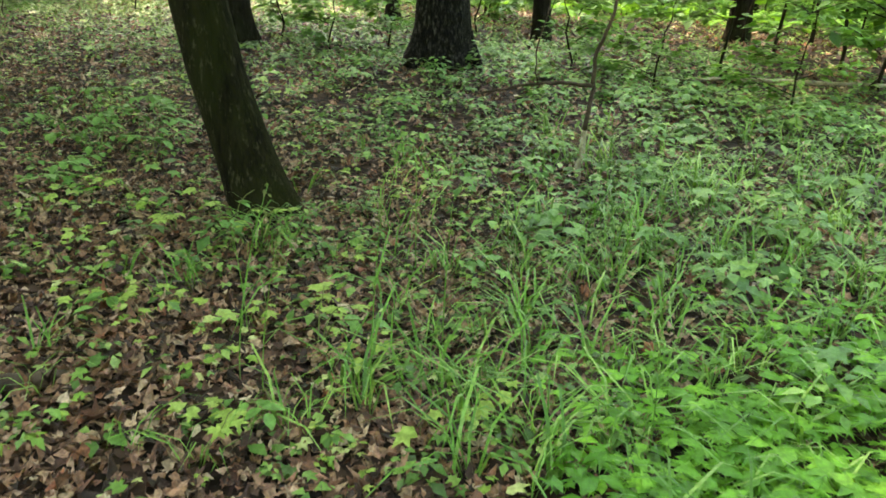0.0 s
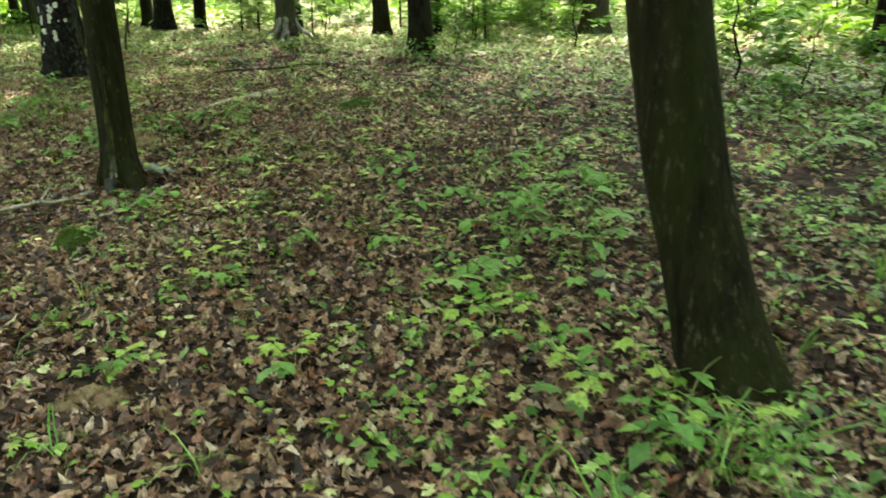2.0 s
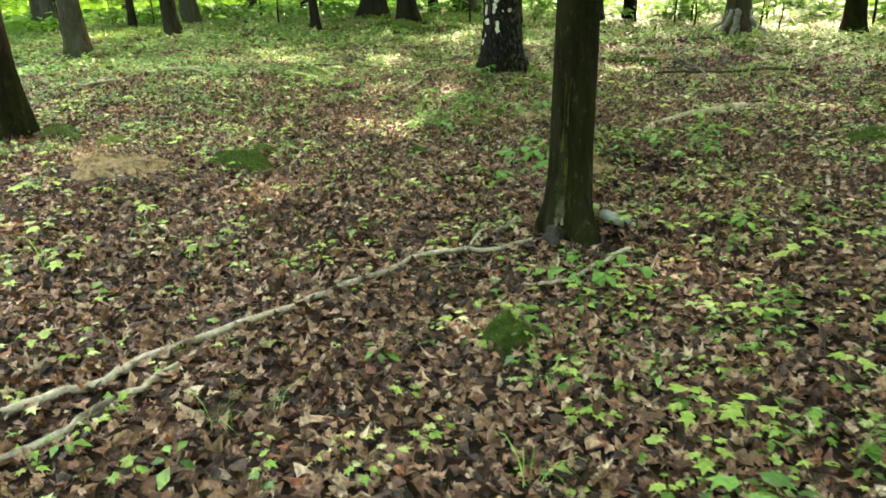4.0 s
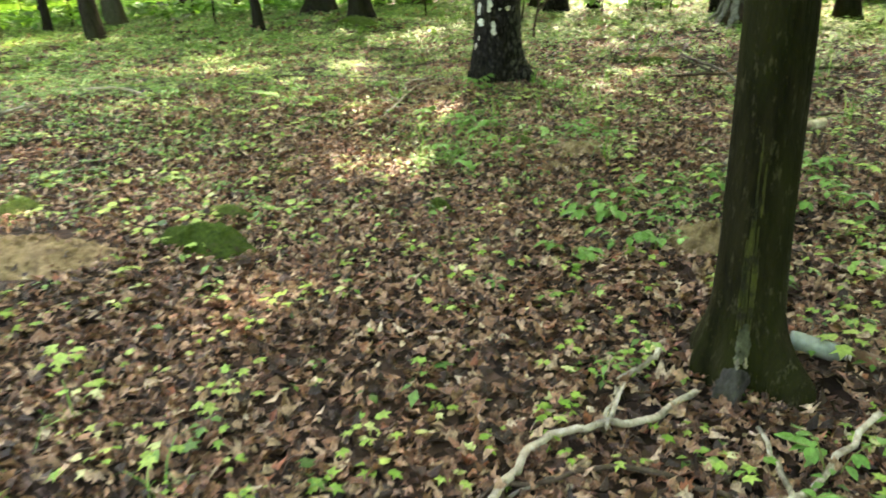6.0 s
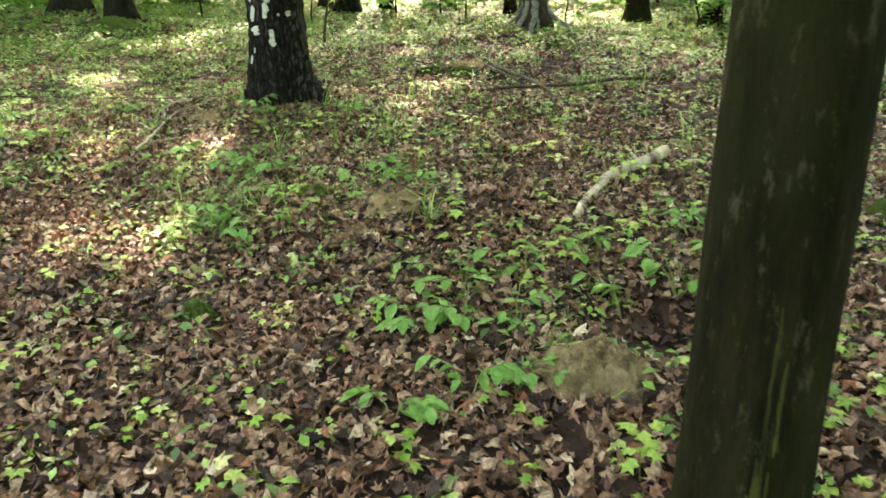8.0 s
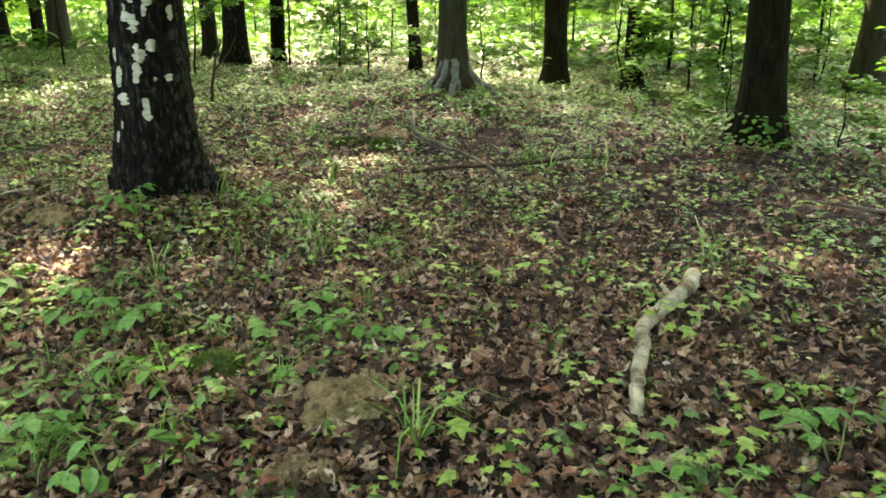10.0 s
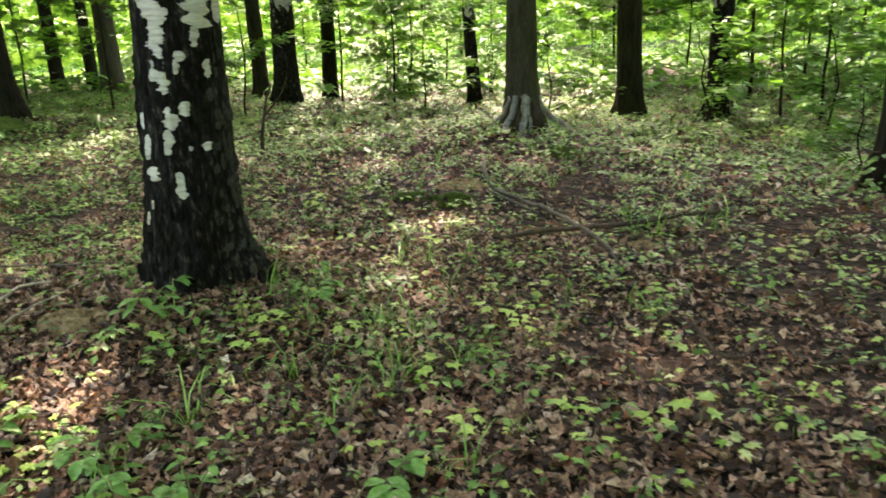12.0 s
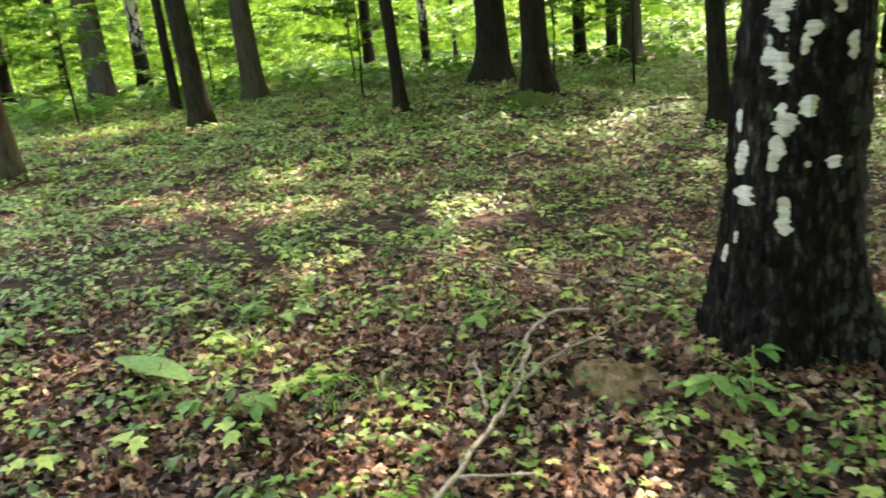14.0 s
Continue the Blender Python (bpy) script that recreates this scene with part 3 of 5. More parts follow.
def sapling_meshes(seed, tall, spread, leaves, size):
    r = random.Random(seed)
    g = np.random.default_rng(seed)
    stem = tube(wavy([(0, 0, -0.1), (r.uniform(-.1, .1), r.uniform(-.1, .1), tall * 0.5), (r.uniform(-.3, .3), r.uniform(-.3, .3), tall)], 4, 0.03, seed), np.linspace(0.012 + tall * 0.004, 0.004, 9), 6)
    twigs, pos, yaw = [], [], []
    for i in range(int(9 + tall * 4)):
        h = tall * r.uniform(0.12, 1.0)
        a = r.uniform(0, 6.283)
        L = spread * r.uniform(0.4, 1.0) * (1.15 - 0.6 * h / tall)
        d = Vector((math.cos(a), math.sin(a), r.uniform(-0.05, 0.35)))
        b = Vector((0, 0, h))
        twigs.append(tube(wavy([b, b + d * L * 0.5 + Vector((0, 0, 0.04)), b + d * L], 2, 0.02, seed + i), np.linspace(0.008, 0.002, 5), 3, cap=False))
        for k in range(max(2, int(leaves * L / spread / (9 + tall * 4) * 1.5))):
            u = r.uniform(0.2, 1.05)
            pos.append(b + d * L * u + Vector((r.uniform(-1, 1), r.uniform(-1, 1), r.uniform(-0.5, 0.6))) * 0.11)
            yaw.append(a + r.uniform(-1.2, 1.2))
    n = len(pos)
    v, f = scatter(BEECH_LEAF, np.array([tuple(p) for p in pos]), turns(np.array(yaw), np.abs(g.normal(0.15, 0.3, n)), g.uniform(0, 6.283, n)), g.uniform(0.7, 1.3, n) * size)
    return mesh_of("sapling_stem", *stem, BARK_FAR, True), mesh_of("sapling_twigs", *joined(twigs), BARK_FAR), mesh_of("sapling_leaves", v, f, SHRUB)


def sapling(meshes, x, y, turn, scale, label):
    ob = thing("sapling", label, "sapling", Matrix.Translation(spot(x, y)) @ Matrix.Rotation(turn, 4, "Z") @ Matrix.Scale(scale, 4), "saplings at the wood's edge")
    part("stem", meshes[0], ob)
    tagged(part("brushwood", meshes[1], ob), kind="stuff")
    tagged(part("foliage", meshes[2], ob), kind="stuff")
    return ob


KINDS = [sapling_meshes(1, 2.2, 1.1, 800, 0.15), sapling_meshes(2, 3.6, 1.5, 1200, 0.17), sapling_meshes(3, 5.6, 2.0, 1700, 0.2), sapling_meshes(4, 1.2, 0.9, 500, 0.13), sapling_meshes(5, 6.5, 2.3, 1900, 0.22)]
r = random.Random(77)
made = 0
far_ones = [[], [], [], [], []]
while made < 340:
    x, y = r.uniform(-56, 12), r.uniform(-4, 54)
    edge = 20.6 + 1.2 * math.sin(x * 0.7) if x > -22 else 23.5
    inside = y > edge or x < -36 - 0.2 * y or (x > 0.5 and y > 10.5) or (x > 3.2 and y > 5.5)
    d = math.hypot(x + 8, y - 7)
    if not inside or d > 46 or r.random() < (d - 14) / 70:
        continue
    k = r.choice([0, 1, 1, 2, 2, 3, 3, 4]) if d > 15 else r.choice([0, 1, 3, 3])
    if d < 31:
        sapling(KINDS[k], x, y, r.uniform(0, 6.28), r.uniform(0.8, 1.25), "young leafy sapling with fresh green leaves")
    else:
        far_ones[k].append((x, y, r.uniform(0, 6.28), r.uniform(0.9, 1.3)))
    made += 1
pairs = []
for k, row in enumerate(far_ones):
    me = KINDS[k][2]
    co = np.empty(len(me.vertices) * 3, np.float32)
    me.vertices.foreach_get("co", co)
    fc = np.empty(len(me.loops), np.int32)
    me.loops.foreach_get("vertex_index", fc)
    if row:
        q = np.array(row)
        pairs.append(scatter((co.reshape(-1, 3), fc.reshape(-1, 3)), np.stack([q[:, 0], q[:, 1], height(q[:, 0], q[:, 1])], 1), turns(q[:, 2], q[:, 2] * 0, q[:, 2]), q[:, 3]))
thing("far_shrubs", "leafy young growth far among the trees", "shrubs", kind="stuff", me=mesh_of("far_shrubs", *joined(pairs), SHRUB))
for x, y, k, s in ((-2.2, 12.8, 3, 1.2), (-1.4, 11.2, 3, 0.9), (-0.6, 11.6, 0, 0.8), (-8.1, 14.6, 3, 0.7), (-7.0, 13.9, 3, 0.6), (-10.4, 18.6, 3, 1.3), (-12.9, 18.2, 3, 1.1), (-8.8, 18.4, 0, 0.9), (-6.0, 17.5, 3, 1.2), (-9.6, 20.1, 1, 1.0),
                   (2.3, 8.6, 3, 0.8), (1.6, 9.4, 3, 0.9), (-16.2, 19.5, 0, 1.0), (-20.4, 17.6, 3, 0.9)):
    sapling(KINDS[k], x, y, x * 3.1, s, "low leafy shrub with fresh green leaves")

for x, y, k, s in ((-25.2, 11.6, 2, 0.8), (-25.5, 16.6, 4, 0.8), (-22.0, 16.4, 2, 0.9), (-26.5, 5.8, 2, 0.8), (-19.0, 17.2, 1, 0.9), (-17.5, 20.2, 2, 0.8), (-13.9, 18.9, 1, 0.9), (-29.5, 12.6, 4, 0.9), (-28.8, 8.8, 2, 0.8), (-9.0, 19.4, 1, 1.0)):
    sapling(KINDS[k], x, y, x * 2.3, s, "young beech with sprays of fresh green leaves")

# ---- glowing backdrop beyond the wood ----


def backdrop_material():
    m, nodes, links, p = material("glowing_leaf_backdrop")
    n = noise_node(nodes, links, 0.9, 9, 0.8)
    # sunlight and dark gaps are put into the colours, which glow by themselves
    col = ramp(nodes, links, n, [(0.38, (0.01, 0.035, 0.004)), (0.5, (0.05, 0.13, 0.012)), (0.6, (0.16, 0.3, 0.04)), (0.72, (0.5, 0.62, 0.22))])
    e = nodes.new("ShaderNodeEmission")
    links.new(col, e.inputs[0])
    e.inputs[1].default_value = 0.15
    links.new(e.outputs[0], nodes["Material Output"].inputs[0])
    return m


# ring wall, 30 m high so that it also cuts off the low sky
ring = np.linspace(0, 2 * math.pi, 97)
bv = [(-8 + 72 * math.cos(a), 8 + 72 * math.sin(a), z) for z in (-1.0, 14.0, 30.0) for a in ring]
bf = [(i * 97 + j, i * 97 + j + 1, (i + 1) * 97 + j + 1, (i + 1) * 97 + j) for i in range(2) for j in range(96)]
thing("backdrop", "glowing wall coloured as bright sunlit foliage far beyond the trees", "backdrop", kind="structure", me=mesh_of("backdrop", bv, bf, backdrop_material()))

# ---- leaf litter ----
rng = np.random.default_rng(5)
OPEN_SAND = [(-9.1, 4.04, 0.5), (-8.36, 7.83, 0.25), (-6.56, 6.8, 0.2), (-11.42, 8.78, 0.22), (-11.5, 13.0, 0.32), (-3.35, 3.65, 0.22)]
PATH_LINE = [(-0.4, 0.5), (-0.6, 1.5), (-2.2, 2.9), (-4.5, 3.5), (-6.4, 5.2), (-7.5, 6.4), (-9.0, 7.1), (-11.0, 7.9)]


def walk_distance(x, y):
    best = np.full(np.shape(x), 1e9)
    for (ax, ay), (bx, by) in zip(PATH_LINE, PATH_LINE[1:]):
        t = np.clip(((x - ax) * (bx - ax) + (y - ay) * (by - ay)) / ((bx - ax) ** 2 + (by - ay) ** 2), 0, 1)
        best = np.minimum(best, np.hypot(x - ax - t * (bx - ax), y - ay - t * (by - ay)))
    return best


def clear_of_sand(x, y, rate=0.75):
    keep = np.ones(len(x), bool)
    for sx, sy, sr in OPEN_SAND:
        keep &= (np.hypot(x - sx, y - sy) > sr) | (rng.random(len(x)) > rate)
    keep &= np.hypot(x + 6.55, y - 7.36) > 0.13
    for tx, ty, tr in ((-11.3, 9.56, 0.28), (-1.18, 4.93, 0.17), (-5.88, 5.95, 0.15)):
        keep &= np.hypot(x - tx, y - ty) > tr
    return keep


def strew(n, x0, x1, y0, y1, near, far):
    x, y = rng.uniform(x0, x1, n), rng.uniform(y0, y1, n)
    d = walk_distance(x, y)
    side = (-0.4 * (x + 0.4) + 0.9 * (y - 0.4) > 1.6) | (rng.random(n) < 0.15)
    k = (d >= near) & (d < far) & side & clear_of_sand(x, y)
    return x[k], y[k]


LITTER_SHAPES = [lobed_leaf(MAPLE_LOBES, 0.4, 0.7, 1), lobed_leaf(MAPLE_LOBES[1:4], 0.7, -0.6, 2), oval_leaf(0.55, 0.5, 0.3, 2), oval_leaf(0.5, -0.45, -0.35, 2), lobed_leaf(MAPLE_LOBES, 0.38, -0.7, 3), lobed_leaf(OAK_LOBES[1:6], 0.7, 0.7, 4)]


def litter(name, label, x, y, lo, hi, mat):
    pairs = []
    pick = rng.integers(0, len(LITTER_SHAPES), len(x))
    for s, shape in enumerate(LITTER_SHAPES):
        k = pick == s
        n = int(k.sum())
        tilt = np.abs(rng.normal(0, 0.55, n))
        size = rng.uniform(lo, hi, n)
        pos = np.stack([x[k], y[k], height(x[k], y[k]) + 0.012 + rng.uniform(0, 0.022, n) + np.sin(tilt) * size * 0.18], 1)
        pairs.append(scatter(shape, pos, turns(rng.uniform(0, 6.283, n), tilt, rng.uniform(0, 6.283, n)), size))
    thing(name, label, "leaf litter", kind="stuff", me=mesh_of(name, *joined(pairs), mat, True))


x, y = strew(135000, -14, 3.5, 0.3, 14, 0, 4.2)
litter("leaf_litter", "dry brown maple and oak leaves covering the ground", x, y, 0.025, 0.078, LITTER)
x, y = strew(82000, -13, 0.5, 1.2, 10.5, 0, 2.6)
litter("leaf_litter", "thick dry brown leaves close to the walk", x, y, 0.03, 0.075, LITTER)
x, y = strew(48000, -20, 5, 0.3, 18, 4.2, 8.5)
litter("leaf_litter", "dry brown leaves between the trees", x, y, 0.045, 0.1, LITTER)
x, y = strew(26000, -32, 8, 0.3, 28, 8.5, 18)
litter("leaf_litter", "dry brown leaves under the farther trees", x, y, 0.08, 0.16, LITTER)

# ---- ground cover ----
PATCHES = [(0.9, 2.4, 1.2, 1.0), (1.0, 4.2, 1.6, 1.0), (0.8, 6.8, 2.4, 0.8), (-1.8, 7.6, 1.8, 0.5), (-2.4, 5.6, 0.9, 0.45), (-13.5, 6.2, 2.2, 0.65), (-16, 8, 4, 0.6), (-9.1, 7.2, 0.5, 0.7), (-9.0, 8.0, 0.5, 0.6),
           (-10.3, 10.2, 1.6, 0.38), (-9.6, 9.2, 1.0, 0.45), (-13, 12, 2.5, 0.3), (-6.8, 7.6, 0.7, 0.4), (-7.0, 11.0, 2.0, 0.3), (-10, 19, 5, 0.9), (-20, 18, 6, 0.8), (-3, 13, 4, 0.6), (-12.6, 6.9, 0.8, 0.5), (-24, 10, 6, 0.8), (-3.6, 2.7, 0.6, 0.3), (-4.2, 6.4, 1.3, 0.3), (-3.0, 4.6, 0.9, 0.25), (-16.5, 6.5, 4.0, 0.95), (-14, 9.5, 2.5, 0.7), (-5, 11, 2.2, 0.4), (-9, 12.5, 2.5, 0.28), (-13, 8, 2.2, 0.6), (-18, 10, 5, 0.95), (-14, 5.0, 2.6, 0.9), (-11.2, 5.4, 1.3, 0.45), (-11, 11, 1.2, 0.4), (-15, 13, 3, 0.6), (-1, 9, 2.5, 0.6)]


def greenness(x, y):
    g = np.full(np.shape(x), 0.05)
    for cx_, cy_, s, w in PATCHES:
        g = np.maximum(g, w * np.exp(-((x - cx_) ** 2 + (y - cy_) ** 2) / (2 * s * s)))
    return g * (0.2 + 1.5 * (0.5 + 0.5 * np.sin(x * 2.3 + 1.7 * np.sin(y * 1.9)) * np.sin(y * 2.7 + 1.3 * np.sin(x * 2.1))))


def grown(n, x0, x1, y0, y1, near, far, power=1.0, mean=0.55, swing=1.3):
    x, y = strew(n, x0, x1, y0, y1, near, far)
    clump = np.sin(x * 9.1 + 2.3 * np.sin(y * 5.3)) * np.sin(y * 8.3 + 2.1 * np.sin(x * 4.7)) + 0.6 * np.sin(x * 19.0 + y * 7.0) * np.sin(y * 17.0 - x * 5.0)
    k = rng.random(len(x)) < greenness(x, y) ** power * np.clip(mean + swing * clump, 0.06, 1.7)
    return x[k], y[k]


def rosette(leaf, count, size, rise, tilt, seed, stalk=0.0):
    """A little plant: count leaves round a short stem."""
    r = random.Random(seed)
    pairs = []
    for i in range(count):
        a = 6.283 * i / count + r.uniform(-0.4, 0.4)
        h = rise * r.uniform(0.6, 1.0)
        pos = np.array([(math.cos(a) * stalk, math.sin(a) * stalk, h)])
        pairs.append(scatter(leaf, pos, turns(np.array([a]), np.array([r.uniform(-0.1, tilt)]), np.array([a + 1.57])), [size * r.uniform(0.7, 1.15)]))
    return joined(pairs)


def carpet(name, label, category, templates, x, y, lo, hi, mat, lean=0.2):
    pairs = []
    pick = rng.integers(0, len(templates), len(x))
    for s, shape in enumerate(templates):
        k = pick == s
        n = int(k.sum())
        pos = np.stack([x[k], y[k], height(x[k], y[k])], 1)
        pairs.append(scatter(shape, pos, turns(rng.uniform(0, 6.283, n), np.abs(rng.normal(0, lean, n)), rng.uniform(0, 6.283, n)), rng.uniform(lo, hi, n)))
    thing(name, label, category, kind="stuff", me=mesh_of(name, *joined(pairs), mat))


FLAT_MAPLE = lobed_leaf(MAPLE_LOBES, 0.5, -0.25, 7)
OVAL = (np.array([(0, 0, 0), (0.5, -0.3, 0.07), (0.55, 0, 0), (0.5, 0.3, 0.07), (1, 0, -0.15)]), np.array([(0, 1, 2), (0, 2, 3), (1, 4, 2), (2, 4, 3)]))
SMALL = [rosette(OVAL, 3, 0.055, 0.07, 0.4, 1, 0.01), rosette(OVAL, 5, 0.05, 0.10, 0.5, 2, 0.015), rosette(FLAT_MAPLE, 2, 0.06, 0.07, 0.3, 3, 0.01), rosette(OVAL, 4, 0.06, 0.05, 0.3, 4, 0.02)]
SPARE = [rosette(BEECH_LEAF, 4, 0.06, 0.07, 0.4, 31, 0.015), rosette(BEECH_LEAF, 5, 0.055, 0.09, 0.5, 32, 0.02), rosette(BEECH_LEAF, 3, 0.07, 0.05, 0.3, 33, 0.01)]
x, y = grown(90000, -20, 3.5, 0.3, 16, 0, 6.5)
carpet("ground_cover", "low green herbs and seedlings among dead leaves", "ground cover", SMALL, x, y, 0.6, 1.35, COVER)
x, y = grown(110000, -36, 10, 0.3, 30, 6.5, 24, 0.72, 0.95, 0.6)
carpet("ground_cover", "low green herbs under the farther trees", "ground cover", SPARE, x, y, 0.9, 1.9, COVER)

x, y = rng.uniform(-70, 30, 60000), rng.uniform(-20, 75, 60000)
d = walk_distance(x, y)
k = (d > 15) & (d < 60) & (rng.random(len(x)) < np.clip(9 / d, 0, 0.5)) & ((y > 19.5) | (x < -27) | (x > 3))
carpet("far_undergrowth", "sunlit green undergrowth far among the trees", "undergrowth", SPARE, x[k], y[k], 4.0, 8.0, FAR_COVER)
TALL = [rosette(OVAL, 6, 0.09, 0.2, 0.4, 11, 0.04), rosette(OVAL, 8, 0.08, 0.26, 0.5, 12, 0.06), rosette(FLAT_MAPLE, 4, 0.11, 0.2, 0.4, 13, 0.05), rosette(FLAT_MAPLE, 3, 0.12, 0.15, 0.3, 14, 0.04), rosette(OVAL, 5, 0.11, 0.16, 0.35, 15, 0.05)]
x, y = rng.uniform(-4.5, 4, 5200), rng.uniform(2.2, 11, 5200)
clump = np.sin(x * 5.1 + 2.0 * np.sin(y * 3.3)) * np.sin(y * 4.7 + 1.8 * np.sin(x * 2.9))
k = (rng.random(len(x)) < np.clip(0.10 + 0.2 * (x + 0.4) + 0.06 * (y - 5), 0.03, 0.55) * np.clip(0.7 + 1.5 * clump, 0.05, 2.0)) & clear_of_sand(x, y) & (walk_distance(x, y) > 1.2)
carpet("undergrowth", "knee-low green woodland undergrowth", "undergrowth", TALL, x[k], y[k], 0.6, 1.25, BROAD)

# grass
BLADE = (np.array([(-0.5, 0, 0), (0.5, 0, 0), (0.5, 0.2, 0.46), (-0.5, 0.2, 0.46), (0.36, 0.6, 0.66), (-0.36, 0.6, 0.66), (0, 1.1, 0.42)]) * np.array([0.03, 1, 1]),
         np.array([(0, 1, 2), (0, 2, 3), (3, 2, 4), (3, 4, 5), (5, 4, 6)]))
TUFTS = [(-0.15, 2.65, 0.30, 180, 0.32), (0.65, 3.4, 0.55, 420, 0.28), (0.5, 2.35, 0.28, 80, 0.28), (1.0, 2.6, 0.3, 90, 0.28), (1.4, 4.0, 0.8, 800, 0.28), (1.9, 5.2, 0.9, 700, 0.30), (0.9, 2.9, 0.5, 130, 0.22), (-0.6, 3.2, 0.35, 60, 0.26), (-0.9, 2.5, 0.4, 70, 0.2),
         (-0.55, 4.2, 0.35, 60, 0.3), (0.0, 5.2, 0.7, 220, 0.28), (-1.3, 4.0, 0.3, 60, 0.25), (-9.15, 7.2, 0.3, 130, 0.2), (-10.2, 9.3, 0.5, 130, 0.2), (-10.3, 10.0, 0.7, 160, 0.2), (-9.7, 9.5, 0.6, 120, 0.2),
         (-10.2, 9.0, 0.3, 60, 0.25), (-12.9, 8.2, 0.7, 120, 0.2), (-12.3, 7.4, 0.25, 30, 0.25), (-9.6, 7.6, 0.3, 40, 0.2), (-4.6, 3.6, 0.5, 60, 0.15), (-12, 18, 4, 900, 0.3), (-9, 16.5, 3, 700, 0.3), (-17, 16, 3, 500, 0.3), (-3.0, 3.0, 0.5, 40, 0.2), (-7.2, 3.6, 0.5, 40, 0.18)]
gx_, gy_, gs_ = [], [], []
for tx, ty, s, n, h in TUFTS:
    n = int(n * 0.85)
    m = max(1, n // 8)
    ux, uy = rng.normal(tx, s, m), rng.normal(ty, s, m)
    w = rng.integers(0, m, n)
    gx_.append(ux[w] + rng.normal(0, 0.025, n))
    gy_.append(uy[w] + rng.normal(0, 0.025, n))
    gs_.append(h * rng.uniform(0.45, 1.25, n))
x, y, s = np.concatenate(gx_), np.concatenate(gy_), np.concatenate(gs_)
rot = turns(rng.uniform(0, 6.283, len(x)), np.abs(rng.normal(0, 0.22, len(x))), rng.uniform(0, 6.283, len(x)))
thing("grass", "tufts of soft green woodland grass", "grass", kind="stuff", me=mesh_of("grass", *scatter(BLADE, np.stack([x, y, height(x, y) - 0.005], 1), rot, s), GRASS))

# bright herbs by the path's start
FINE = lobed_leaf([(-120, 0.5), (-75, 0.42), (-38, 0.6), (0, 0.62), (38, 0.6), (75, 0.42), (120, 0.5)], 0.27, -0.25, 9)
HERBS = [rosette(FINE, 4, 0.075, 0.10, 0.35, 5, 0.02), rosette(FINE, 3, 0.085, 0.13, 0.3, 6, 0.02), rosette(FINE, 5, 0.065, 0.08, 0.4, 7, 0.03)]
x, y = np.concatenate([rng.normal(0.75, 0.36, 300), rng.normal(1.15, 0.5, 160)]), np.concatenate([rng.normal(2.15, 0.26, 300), rng.normal(2.7, 0.4, 160)])
k = (x > -0.05 - 0.3 * (2.4 - y)) & (y > 1.2)
carpet("herb_patch", "bright green patch of finely cut herbs", "herbs", HERBS, x[k], y[k], 0.8, 1.35, HERB)

# ---- undergrowth plants of their own ----
def leaf_part(name, template, pos, yaw, tilt, size, mat, parent):
    v, f = scatter(template, np.array([pos]), turns(np.array([yaw]), np.array([tilt]), np.array([yaw + 1.57])), [size])
    return part(name, mesh_of(name, v, f, mat), parent)


SEEDLING_LEAF = lobed_leaf(MAPLE_LOBES, 0.52, -0.22, 21)


def maple_seedling(seed, leaves, rise, size):
    """A young maple: thin stem, pairs of lobed leaves on stalks."""
    r = random.Random(seed)
    ob = thing("maple_seedling", "young maple seedling with yellow-green lobed leaves", "seedling", pose(0, 0, -50), "maple seedlings")
    part("stem", mesh_of("stem", *tube([(0, 0, -0.03), (0.004, 0.003, rise * 0.5), (0, 0.004, rise)], [0.0022, 0.0018, 0.0012], 5), STEM), ob)
    a = r.uniform(0, 6.28)
    for i in range(leaves):
        a += 6.283 / leaves + r.uniform(-0.3, 0.3)
        h = rise * (1.0 if i < 3 else r.uniform(0.55, 0.85))
        s = size * r.uniform(0.7, 1.15)
        out = s * 0.35
        tip = (math.cos(a) * out, math.sin(a) * out, h + r.uniform(0, 0.012))
        leaf_part("leaf", SEEDLING_LEAF, tip, a, r.uniform(-0.1, 0.35), s, MAPLE, ob)
    return ob


r = random.Random(8)
seedlings = [maple_seedling(k, 2 + k % 4, 0.05 + 0.02 * (k % 4), 0.065 + 0.008 * (k % 3)) for k in range(9)]
spots = []
while len(spots) < 330:
    x, y = r.uniform(-15, 0), r.uniform(2.0, 12)
    d = float(walk_distance(np.array(x), np.array(y)))
    if -0.4 * (x + 0.4) + 0.9 * (y - 0.4) < 0.3 or not 0.9 < d < 5.0 or r.random() > 1.3 - d * 0.2:
        continue
    if any(math.hypot(x - a, y - b) < c for a, b, c in OPEN_SAND):
        continue
    spots.append((x, y))
for i, (x, y) in enumerate(spots):
    m = Matrix.Translation(spot(x, y, 0.008)) @ Matrix.Rotation(r.uniform(0, 6.28), 4, "Z") @ Matrix.Rotation(r.uniform(-0.15, 0.15), 4, "X") @ Matrix.Scale(r.uniform(0.65, 1.35), 4)
    src = seedlings[i % 9]
    if i < 9:
        src.matrix_basis = m
    else:
        c = copy_thing(src, m)
        c.scale = m.to_scale()

x, y = rng.uniform(-15, 0, 9000), rng.uniform(2, 13, 9000)
k = (-0.4 * (x + 0.4) + 0.9 * (y - 0.4) > 1.0) & (walk_distance(x, y) < 6) & clear_of_sand(x, y, 1.0) & (rng.random(9000) < 0.33)
